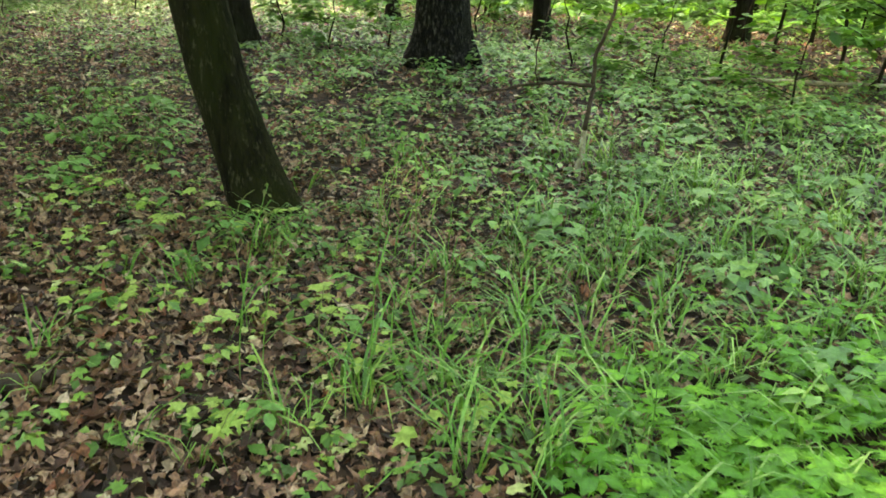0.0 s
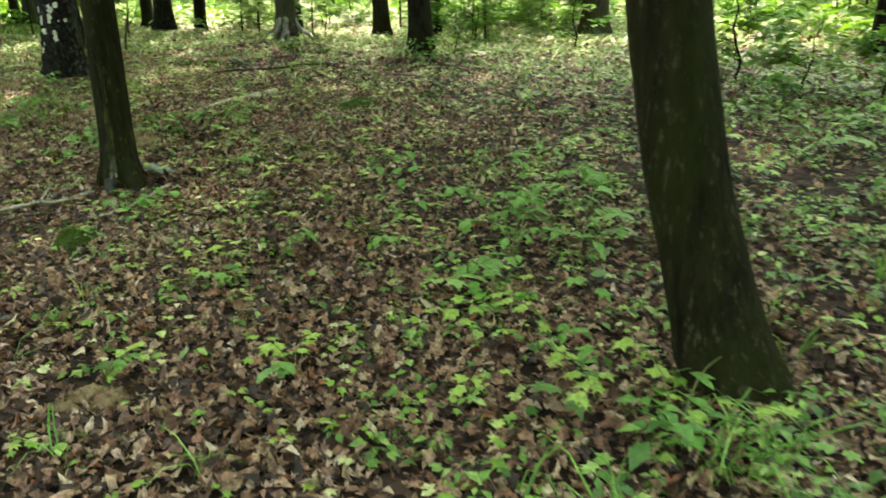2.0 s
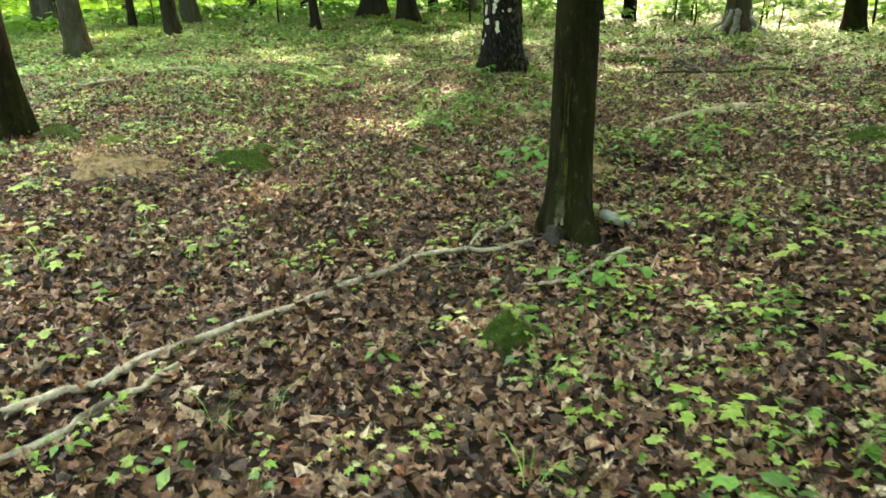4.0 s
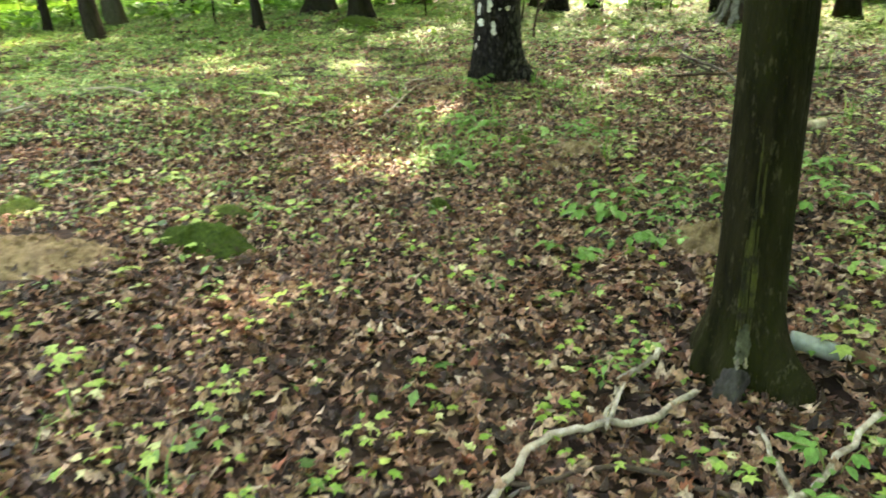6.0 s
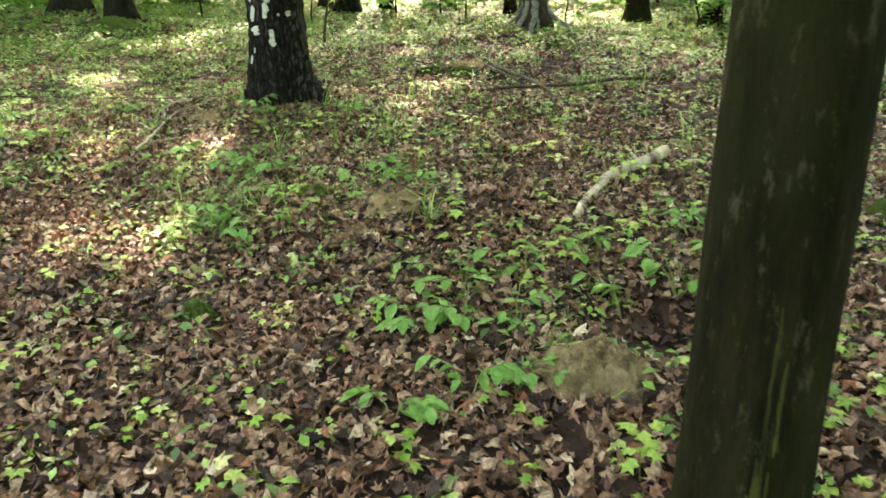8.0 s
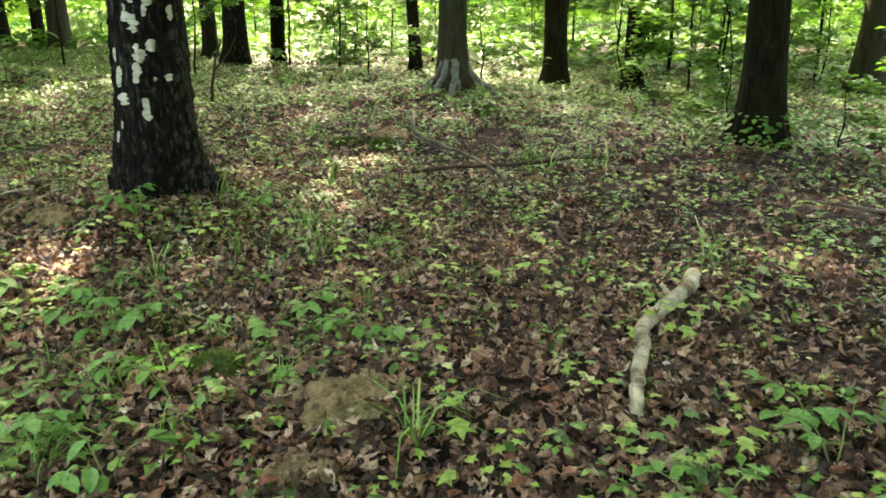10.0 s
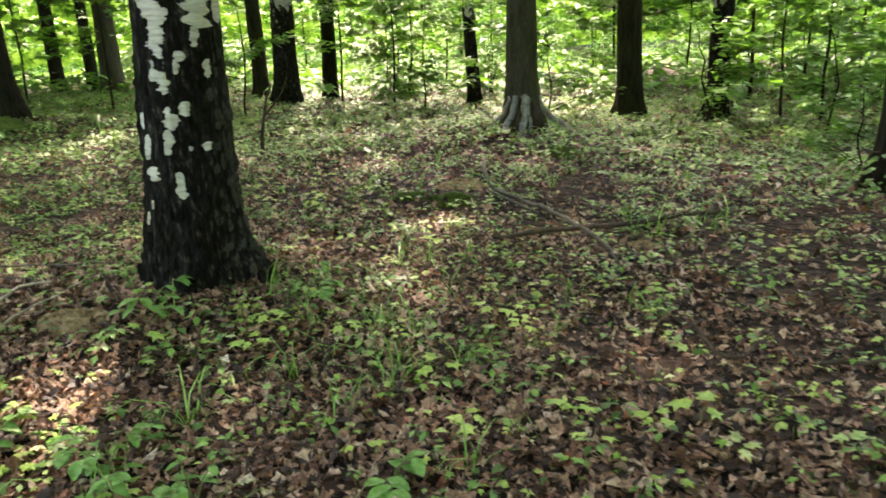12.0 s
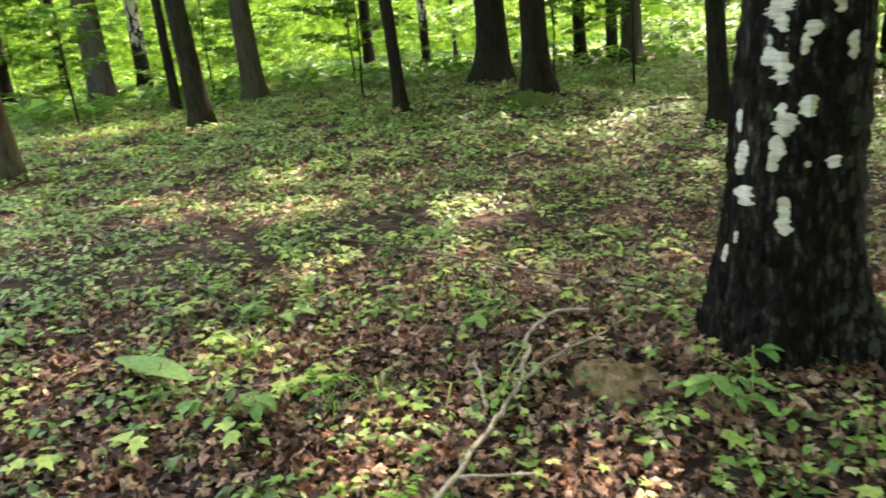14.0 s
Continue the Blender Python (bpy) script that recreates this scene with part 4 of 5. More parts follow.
carpet("seedling_carpet", "many small yellow-green maple seedlings among dead leaves", "seedlings", [rosette(FLAT_MAPLE, 3, 0.06, 0.06, 0.3, 41, 0.02), rosette(FLAT_MAPLE, 4, 0.05, 0.07, 0.35, 42, 0.02), rosette(FLAT_MAPLE, 2, 0.065, 0.05, 0.2, 43, 0.02)], x[k], y[k], 0.55, 1.2, MAPLE)

OVAL_BIG = oval_leaf(0.62, 0.16, 0.25, 4)


def broad_plant(x, y, tall, spread, leaves, size, seed, label="leafy green young shrub with toothed oval leaves"):
    """A small shrub: a few arching stems, each with oval leaves."""
    r = random.Random(seed)
    ob = thing("woodland_plant", label, "plant", Matrix.Translation(spot(x, y)))
    for s in range(3):
        a = r.uniform(0, 6.28)
        tip = Vector((math.cos(a) * spread * r.uniform(0.5, 1), math.sin(a) * spread * r.uniform(0.5, 1), tall * r.uniform(0.7, 1)))
        pts = wavy([(0, 0, -0.03), (tip.x * 0.35, tip.y * 0.35, tall * 0.7), tip], 3, 0.006, seed + s)
        part("stem", mesh_of("stem", *tube(pts, np.linspace(0.004, 0.0015, len(pts)), 5), STEM), ob)
        for k in range(int(leaves / 3 * 1.4)):
            p = pts[r.randrange(2, len(pts))]
            b = a + r.choice([-1, 1]) * r.uniform(0.2, 1.6)
            lobed = x > -4.8 and y < 5.0 and s > 0
            leaf_part("leaf", SEEDLING_LEAF if lobed else OVAL_BIG, tuple(p), b, r.uniform(-0.1, 0.4), size * r.uniform(0.5, 0.95), MAPLE if lobed else BROAD, ob)
    return ob


PLANTS = [(-2.45, 5.75, 0.3, 0.42, 24, 0.11), (-2.2, 6.15, 0.32, 0.4, 24, 0.12), (-2.75, 6.2, 0.28, 0.4, 21, 0.11), (-2.6, 5.3, 0.22, 0.34, 18, 0.10), (-2.05, 5.6, 0.28, 0.36, 21, 0.11), (-3.3, 6.0, 0.2, 0.3, 15, 0.09), (-3.0, 7.0, 0.26, 0.4, 18, 0.10), (-2.3, 7.0, 0.3, 0.4, 21, 0.11), (-1.7, 6.3, 0.3, 0.4, 21, 0.11), (-6.92, 6.5, 0.16, 0.24, 15, 0.089), (-7.07, 6.26, 0.12, 0.19, 18, 0.093), (-6.79, 6.6, 0.14, 0.21, 12, 0.081), (-7.27, 6.95, 0.16, 0.24, 18, 0.096), (-7.4, 6.83, 0.13, 0.2, 15, 0.103), (-7.06, 7.04, 0.16, 0.24, 12, 0.086), (-6.77, 7.46, 0.2, 0.29, 15, 0.089), (-6.62, 7.7, 0.22, 0.32, 15, 0.106), (-6.78, 8.3, 0.18, 0.26, 15, 0.087), (-6.86, 8.52, 0.16, 0.24, 12, 0.105), (-7.27, 7.46, 0.18, 0.26, 15, 0.104), (-7.08, 7.75, 0.18, 0.26, 15, 0.085), (-7.43, 7.16, 0.15, 0.23, 15, 0.098), (-6.4, 7.85, 0.2, 0.29, 15, 0.084), (-8.85, 7.12, 0.16, 0.24, 15, 0.1), (-9.68, 7.84, 0.22, 0.32, 15, 0.087), (-9.18, 7.25, 0.2, 0.29, 18, 0.089), (-9.7, 8.1, 0.2, 0.29, 15, 0.081), (-9.97, 8.02, 0.2, 0.29, 15, 0.098), (-9.76, 7.8, 0.2, 0.29, 15, 0.106), (-9.1, 8.2, 0.16, 0.24, 15, 0.092), (-8.67, 8.37, 0.16, 0.24, 15, 0.093), (-10.12, 8.04, 0.18, 0.26, 15, 0.087), (-11.08, 9, 0.18, 0.26, 15, 0.105), (-10.98, 8.93, 0.14, 0.21, 12, 0.082), (-10.5, 9.68, 0.14, 0.21, 18, 0.098), (-9.13, 8.47, 0.15, 0.23, 15, 0.095), (-13.2, 6.3, 0.22, 0.32, 18, 0.103), (-12.9, 7.6, 0.15, 0.23, 15, 0.109), (-5.35, 5.62, 0.16, 0.24, 15, 0.082), (-5.2, 5.5, 0.2, 0.29, 15, 0.1), (-2.5, 5.8, 0.28, 0.39, 18, 0.092), (-2.9, 6.4, 0.25, 0.35, 15, 0.096), (-3.2, 7.4, 0.25, 0.35, 15, 0.102), (-1.3, 4.5, 0.24, 0.34, 15, 0.109), (-1.6, 4.55, 0.2, 0.29, 12, 0.106), (-1.6, 3.6, 0.18, 0.26, 15, 0.089), (-9, 7.55, 0.22, 0.32, 15, 0.085), (-4.4, 5.9, 0.14, 0.21, 15, 0.088), (-5.2, 6.6, 0.18, 0.26, 12, 0.082), (-4, 6.8, 0.2, 0.29, 12, 0.108), (-0.7, 3.3, 0.2, 0.29, 15, 0.103), (-0.9, 2.75, 0.15, 0.23, 15, 0.08), (0.2, 4.3, 0.3, 0.42, 15, 0.094), (1.2, 5.6, 0.35, 0.48, 15, 0.109), (-10.6, 7.9, 0.14, 0.21, 18, 0.105), (-12.2, 8.6, 0.16, 0.24, 12, 0.089), (-11.9, 7.2, 0.16, 0.24, 15, 0.107), (-3.4, 3.75, 0.12, 0.19, 15, 0.083), (-2.8, 4.2, 0.12, 0.19, 18, 0.097), (-3.7, 5.2, 0.16, 0.24, 15, 0.09), (-3.2, 5.5, 0.2, 0.29, 12, 0.092), (-1.9, 4.9, 0.2, 0.29, 18, 0.086)]
for i, (x, y, tall, spread, n, size) in enumerate(PLANTS):
    broad_plant(x, y, tall, spread, n, size, 300 + i)


def fern(x, y, turn, n, length, seed):
    r = random.Random(seed)
    ob = thing("fern", "small bright green fern with feathered fronds", "fern", Matrix.Translation(spot(x, y)) @ Matrix.Rotation(turn, 4, "Z"))
    for i in range(n):
        a = 6.283 * i / n + r.uniform(-0.3, 0.3)
        pts = [Vector((math.cos(a) * length * u, math.sin(a) * length * u, length * (0.9 * u - 0.75 * u * u))) for u in np.linspace(0, 1, 9)]
        pairs = [tube(pts, np.linspace(0.003, 0.001, 9), 4, cap=False)]
        for k in range(2, 9):
            for side in (-1, 1):
                pairs.append(scatter(BEECH_LEAF, np.array([tuple(pts[k])]), turns(np.array([a + side * 1.15]), np.array([0.15]), np.array([a])), [length * 0.34 * (1.15 - k / 9)]))
        part("frond", mesh_of("frond", *joined(pairs), HERB), ob)
    return ob


for i, (x, y, n, L) in enumerate([(-9.3, 7.75, 5, 0.2), (-11.1, 7.75, 5, 0.16), (-12.05, 7.6, 5, 0.2), (-10.5, 8.1, 4, 0.13), (-2.3, 5.2, 4, 0.2)]):
    fern(x, y, i * 1.3, n, L, i)

# tall grass stalks with seed heads
def stalk(x, y, tall, lean, turn, seed):
    ob = thing("grass_stalk", "tall pale grass stalk with a thin seed head", "grass stalk", Matrix.Translation(spot(x, y)) @ Matrix.Rotation(turn, 4, "Z"), "grass stalks")
    pts = [(lean * u * u, 0, tall * u - 0.02) for u in np.linspace(0, 1, 8)]
    part("stem", mesh_of("stem", *tube(pts, np.linspace(0.0028, 0.001, 8), 5), GRASS), ob)
    top = Vector(pts[-1])
    r = random.Random(seed)
    head = [scatter(BEECH_LEAF, np.array([(top.x - 0.01 + r.uniform(-.008, .008), r.uniform(-.008, .008), top.z - r.uniform(0, 0.14))]), turns(np.array([r.uniform(0, 6.28)]), np.array([-1.2]), np.array([r.uniform(0, 6.28)])), [0.018]) for _ in range(16)]
    part("seed_head", mesh_of("seed_head", *joined(head), STEM), ob)
    for h, s in ((0.35, 0.24), (0.6, 0.2)):
        v, f = scatter(BLADE, np.array([(lean * h * h, 0, tall * h)]), turns(np.array([r.uniform(0, 6.28)]), np.array([0.3]), np.array([0.5])), [s])
        part("blade", mesh_of("blade", v, f, GRASS), ob)


for i, (x, y, tall, lean) in enumerate([(-0.47, 2.75, 0.85, 0.05), (-0.95, 3.0, 0.75, 0.16), (-0.85, 2.9, 0.6, 0.12), (-0.2, 3.3, 0.6, 0.1), (-0.3, 4.0, 0.6, 0.1), (0.4, 2.5, 0.45, 0.03), (-1.0, 3.4, 0.5, 0.1), (0.6, 3.6, 0.5, 0.1), (1.6, 3.6, 0.55, 0.1)]):
    stalk(x, y, tall, lean, 0.4 + i * 0.3, i)

# ---- fallen wood ----
def branch(name, label, points, r0, r1, mat, seed, twigs=(), seg=10, category="branch", crook=0.012):
    """A fallen branch along (x, y, height over the ground) points, with side twigs of their own."""
    ob = thing(name, label, category, Matrix.Translation(spot(points[0][0], points[0][1])))
    o = ob.matrix_basis.translation
    world_pts = [Vector(spot(x, y, h)) - o for x, y, h in points]
    pts = wavy(world_pts, 5, crook, seed)
    part("limb", mesh_of("limb", *tube(pts, np.linspace(r0, r1, len(pts)), seg, 0.10, seed), mat, True), ob)
    for i, (tp, ra, rb) in enumerate(twigs):
        tw = wavy([Vector(spot(x, y, h)) - o for x, y, h in tp], 4, crook * 0.7, seed + i + 1)
        part("twig", mesh_of("twig", *tube(tw, np.linspace(ra, rb, len(tw)), 7, 0.1, seed + i), mat, True), ob)
    return ob


branch("fallen_branch", "long pale forked branch lying by a slender trunk", [(-5.4, 2.75, 0.03), (-5.42, 3.11, 0.03), (-5.43, 3.3, 0.03), (-5.52, 3.48, 0.03), (-5.73, 4.16, 0.03), (-5.82, 4.41, 0.03), (-5.92, 4.74, 0.04), (-6.03, 5.03, 0.05), (-5.96, 5.24, 0.06), (-5.88, 5.42, 0.05), (-5.88, 5.68, 0.04)], 0.018, 0.013, PALE_WOOD, 5,
       [([(-5.93, 5.25, 0.05), (-5.98, 5.36, 0.10), (-6.0, 5.42, 0.13)], 0.010, 0.006)])
branch("fallen_stick", "pale bent stick beside a slender trunk", [(-5.99, 5.29, 0.02), (-6.05, 5.42, 0.03), (-6.12, 5.55, 0.03), (-6.1, 5.65, 0.06), (-6.08, 5.74, 0.10)], 0.010, 0.012, PALE_WOOD, 26)
branch("fallen_branch", "pale dead branch half under seedlings", [(-5.1, 2.85, 0.03), (-5.15, 3.08, 0.03), (-5.23, 3.25, 0.04), (-5.31, 3.44, 0.04), (-5.5, 3.7, 0.03)], 0.016, 0.008, PALE_WOOD, 6)
branch("fallen_twig", "thin dark twig on dead leaves", [(-5.49, 3.83, 0.03), (-5.78, 4.3, 0.03), (-5.96, 4.75, 0.03), (-5.88, 4.89, 0.04), (-5.78, 5.17, 0.04), (-5.48, 5.31, 0.03)], 0.006, 0.009, DARK_WOOD, 7)
branch("fallen_twig", "slender grey twig under a pale branch", [(-5.89, 4.7, 0.02), (-5.89, 4.82, 0.03), (-5.87, 5.06, 0.03)], 0.007, 0.004, GREY_WOOD, 27)
branch("fallen_twig", "pale forked stick on dead leaves", [(-5.48, 5.31, 0.03), (-5.43, 5.34, 0.03), (-5.37, 5.44, 0.04), (-5.36, 5.62, 0.05), (-5.36, 5.94, 0.07)], 0.010, 0.011, PALE_WOOD, 8, [([(-5.37, 5.44, 0.04), (-5.48, 5.54, 0.04), (-5.62, 5.66, 0.04)], 0.011, 0.008), ([(-5.37, 5.44, 0.04), (-5.3, 5.4, 0.03)], 0.008, 0.005)])
branch("fallen_stick", "short pale barkless stick", [(-4.34, 3.73, 0.03), (-4.2, 3.69, 0.04), (-4.05, 3.63, 0.03)], 0.011, 0.012, PALE_WOOD, 9)
branch("fallen_stick", "short pale stick standing from dead leaves", [(-5.46, 7.93, 0.02), (-5.3, 7.65, 0.05), (-5.14, 7.36, 0.03)], 0.014, 0.01, PALE_WOOD, 10)
branch("fallen_log", "crooked pale log with peeling bark", [(-7.43, 8.27, 0.02), (-7.47, 8.43, 0.04), (-7.53, 8.7, 0.04), (-7.6, 9.04, 0.05), (-7.57, 9.33, 0.05), (-7.52, 9.55, 0.06), (-7.54, 9.82, 0.06)], 0.024, 0.042, LOG_SKIN, 11, [([(-7.55, 9.4, 0.06), (-7.63, 9.44, 0.11)], 0.016, 0.010)], 18, "log", 0.007)
branch("fallen_branch", "long dark dead branch on the ground", [(-10.25, 11.45, 0.04), (-10.05, 11.75, 0.08), (-9.65, 12.12, 0.09), (-9.18, 12.56, 0.09), (-8.75, 12.9, 0.05)], 0.017, 0.022, DARK_WOOD, 12)
branch("fallen_branch", "grey forked dead branch", [(-11.76, 13.9, 0.04), (-11.07, 12.85, 0.08), (-10.6, 12.58, 0.1), (-10.12, 12.28, 0.1), (-9.76, 11.93, 0.09), (-9.44, 11.55, 0.07), (-9.3, 11.35, 0.03)], 0.022, 0.015, GREY_WOOD, 13, [([(-10.4, 12.45, 0.05), (-10.75, 12.55, 0.09), (-11.0, 12.62, 0.12)], 0.014, 0.008)])
branch("fallen_twig", "dark crooked twig on dead leaves", [(-8.56, 10.4, 0.1), (-8.45, 10.27, 0.07), (-8.37, 10.19, 0.05), (-8.28, 10.21, 0.06), (-8.19, 10.52, 0.09)], 0.014, 0.006, DARK_WOOD, 14)
branch("fallen_twig", "dark straight twig on dead leaves", [(-7.95, 10.28, 0.05), (-7.7, 10.34, 0.07), (-7.45, 10.36, 0.05)], 0.012, 0.008, DARK_WOOD, 15)
branch("fallen_branch", "grey forked branch beside a birch", [(-10.85, 7.55, 0.03), (-11.12, 7.88, 0.04), (-11.35, 8.13, 0.05), (-11.56, 8.37, 0.05), (-11.79, 8.54, 0.06), (-11.93, 8.63, 0.08), (-12.08, 8.84, 0.10), (-12.0, 9.0, 0.1)], 0.013, 0.008, PALE_WOOD, 16,
       [([(-11.58, 8.4, 0.06), (-11.63, 8.55, 0.09), (-11.68, 8.82, 0.10), (-11.8, 9.1, 0.1)], 0.009, 0.004), ([(-11.5, 8.2, 0.05), (-11.8, 8.3, 0.04), (-12.0, 8.35, 0.03)], 0.01, 0.005), ([(-11.14, 7.9, 0.04), (-11.0, 8.15, 0.06)], 0.008, 0.004)])
branch("fallen_branch", "thin grey brushwood behind a birch", [(-13.9, 8.7, 0.04), (-13.36, 8.98, 0.05), (-12.74, 9.3, 0.06), (-12.2, 9.52, 0.05)], 0.012, 0.005, GREY_WOOD, 17, [([(-13.2, 9.0, 0.06), (-12.8, 9.0, 0.08), (-12.4, 9.1, 0.05)], 0.007, 0.003)])
branch("fallen_branch", "dark brushwood among green cover", [(-14.6, 8.1, 0.04), (-14.2, 8.45, 0.05), (-13.7, 8.75, 0.05)], 0.014, 0.009, DARK_WOOD, 18)
branch("fallen_branch", "long pale bare branch in green cover", [(-14.8, 5.4, 0.03), (-14.3, 5.85, 0.06), (-13.9, 6.05, 0.06), (-13.5, 6.14, 0.03)], 0.018, 0.012, PALE_WOOD, 19)
branch("fallen_branch", "pale bare branch in green cover", [(-13.7, 4.45, 0.04), (-13.65, 4.95, 0.06)], 0.025, 0.015, PALE_WOOD, 20)
branch("fallen_branch", "dark branch end beside the path", [(-2.1, 2.65, 0.03), (-1.75, 2.83, 0.04), (-1.52, 2.92, 0.03)], 0.04, 0.03, DARK_WOOD, 21)
branch("fallen_branch", "pale fallen branch among shrubs", [(2.9, 9.1, 0.08), (3.77, 9.0, 0.1), (4.4, 8.95, 0.1), (5.3, 8.8, 0.1)], 0.022, 0.02, PALE_WOOD, 22)
branch("fallen_branch", "long thin pale branch by a dark oak", [(-7.2, 11.95, 0.04), (-6.9, 11.88, 0.06), (-6.34, 11.61, 0.06), (-5.6, 11.2, 0.04)], 0.014, 0.012, GREY_WOOD, 23)
branch("fallen_branch", "thin dark branch on the leaf litter", [(-7.2, 12.7, 0.03), (-6.6, 12.9, 0.05), (-6.0, 12.6, 0.03)], 0.025, 0.012, DARK_WOOD, 24)
branch("fallen_log", "short mossy piece of rotten wood", [(-8.15, 9.55, 0.03), (-8.3, 9.4, 0.03)], 0.02, 0.02, DARK_WOOD, 25, (), 8, "log")
for i in range(26):
    r = random.Random(900 + i)
    x, y = r.uniform(-14, -1.5), r.uniform(3, 12)
    if float(walk_distance(np.array(x), np.array(y))) < 0.7 or -0.4 * (x + 0.4) + 0.9 * (y - 0.4) < 1:
        continue
    a, L = r.uniform(0, 6.28), r.uniform(0.1, 0.3)
    branch("fallen_twig", "short brown twig on dead leaves", [(x, y, 0.03), (x + L * 0.5 * math.cos(a), y + L * 0.5 * math.sin(a), 0.045), (x + L * math.cos(a + 0.2), y + L * math.sin(a + 0.2), 0.03)], 0.006, 0.004, r.choice([DARK_WOOD, DARK_WOOD, GREY_WOOD]), 40 + i, (), 6)

branch("fallen_stick", "short grey stick standing from dead leaves", [(-7.91, 6.9, 0.05), (-7.85, 6.85, 0.04), (-7.78, 6.79, 0.02)], 0.009, 0.008, GREY_WOOD, 28)


def mushroom(x, y, cap, tall):
    ob = thing("mushroom", "small white mushroom beside a pale log", "mushroom", Matrix.Translation(spot(x, y)))
    part("stem", mesh_of("stem", *tube([(0, 0, -0.02), (0.002, 0, tall * 0.5), (0.004, 0.002, tall)], [cap * 0.28, cap * 0.22, cap * 0.2], 8), BIRCH_WHITE, True), ob)
    rings = [(0.0, 0.95), (0.05, 1.0), (0.25, 0.92), (0.45, 0.6), (0.52, 0.12)]
    part("cap", mesh_of("cap", *tube([(0.004, 0.002, tall + cap * u) for u, _ in rings], [cap * w for _, w in rings], 14, 0.05, 3), BIRCH_WHITE, True), ob, "domed white cap")


mushroom(-7.43, 8.7, 0.016, 0.035)
mushroom(-7.39, 8.74, 0.011, 0.028)

# a plant with one long drooping leaf
ob = thing("woodland_plant", "plant with one long pale green drooping leaf", "plant", Matrix.Translation(spot(-12.32, 6.95)))
part("stem", mesh_of("stem", *tube([(0, 0, -0.03), (0.02, 0.02, 0.12), (0.05, 0.06, 0.2)], [0.005, 0.004, 0.003], 6), STEM), ob)
leaf_part("leaf", oval_leaf(0.34, 0.1, 0.1, 6), (-0.14, -0.13, 0.19), 0.8, 0.05, 0.42, BROAD, ob)
leaf_part("leaf", OVAL_BIG, (0.03, 0.03, 0.16), 2.6, 0.2, 0.12, BROAD, ob)

# ---- dead forked sapling near the start ----
ob = thing("dead_sapling", "dark dead forked sapling with a long level side branch", "dead tree", Matrix.Translation(spot(0.8, 5.45)))
o = ob.matrix_basis.translation
for k, (pts, ra, rb, mat, lab) in enumerate([
    ([(0.97, 6.05, -0.1), (1.0, 6.06, 0.08), (1.02, 6.06, 0.25)], 0.024, 0.018, PALE_WOOD, "pale barkless foot"),
    ([(1.02, 6.06, 0.25), (1.05, 6.06, 0.45), (1.04, 6.05, 0.58), (1.14, 6.03, 0.79), (1.22, 6.0, 1.1), (1.28, 5.99, 1.4), (1.34, 6.0, 2.1)], 0.017, 0.005, DARK_WOOD, ""),
    ([(1.05, 6.06, 0.46), (0.85, 6.1, 0.47), (0.64, 6.15, 0.46), (0.4, 6.18, 0.43), (0.16, 6.22, 0.39)], 0.014, 0.006, DARK_WOOD, ""),
    ([(0.64, 6.15, 0.46), (0.62, 6.15, 0.6), (0.7, 6.15, 0.88)], 0.006, 0.003, DARK_WOOD, ""),
    ([(1.16, 6.02, 0.85), (1.3, 6.05, 1.0), (1.4, 6.05, 1.3)], 0.007, 0.003, DARK_WOOD, "")]):
    pw = wavy([Vector(((p[0] - 0.98) * 0.85, (p[1] - 6.05) * 0.85, p[2] * 1.38)) for p in pts], 4, 0.012, 60 + k)
    part("branch", mesh_of("branch", *tube(pw, np.linspace(ra, rb, len(pw)), 8, 0.1, k), mat, True), ob, lab)

# ---- moss cushions and sandy mounds ----
def dome_arrays(rx, ry, h, seed, rings=14, seg=36, rough=0.6, bumpy=0.3):
    """A flattened lump with an uneven outline, its rim under the ground."""
    verts, faces = [(0, 0, h)], []
    for i in range(1, rings + 1):
        u = i / rings
        for j in range(seg):
            t = 6.283 * j / seg
            q = 1 + rough * noise.noise((math.cos(t) * 1.5 + seed, math.sin(t) * 1.5, 0.3))
            x, y = rx * u * q * math.cos(t), ry * u * q * math.sin(t)
            z = h * (1 - u ** 2.2) - 0.035 * u ** 4
            z += bumpy * h * noise.noise((x * 16 + seed, y * 16, 1.0)) + bumpy * 0.5 * h * noise.noise((x * 45, y * 45 + seed, 2.0))
            verts.append((x, y, z))
    for j in range(seg):
        faces.append((0, 1 + j, 1 + (j + 1) % seg))
    for i in range(rings - 1):
        for j in range(seg):
            a, b = 1 + i * seg + j, 1 + i * seg + (j + 1) % seg
            faces += [(a, a + seg, b + seg), (a, b + seg, b)]
    return np.array(verts), np.array(faces)


def moss(x, y, rx, ry, h, turn, seed, label="round cushion of dark green moss"):
    ob = thing("moss_cushion", label, "moss", Matrix.Translation(spot(x, y)) @ Matrix.Rotation(turn, 4, "Z"))
    v, f = dome_arrays(rx, ry, h, seed)
    part("cushion", mesh_of("cushion", v, f, MOSS, True), ob)
    g = np.random.default_rng(seed)
    n = int(900 * min(1.0, rx * ry / 0.03) + 200)
    k = g.integers(0, int(len(v) * 0.85), n)
    pos = v[k] + g.normal(0, 0.006, (n, 3)) * np.array([1, 1, 0.3])
    rot = turns(g.uniform(0, 6.283, n), np.abs(g.normal(0, 0.5, n)), g.uniform(0, 6.283, n))
    tagged(part("moss_fronds", mesh_of("moss_fronds", *scatter((BLADE[0] * np.array([3.0, 1, 1]), BLADE[1]), pos, rot, g.uniform(0.012, 0.026, n)), MOSS_TIP), ob), kind="stuff")


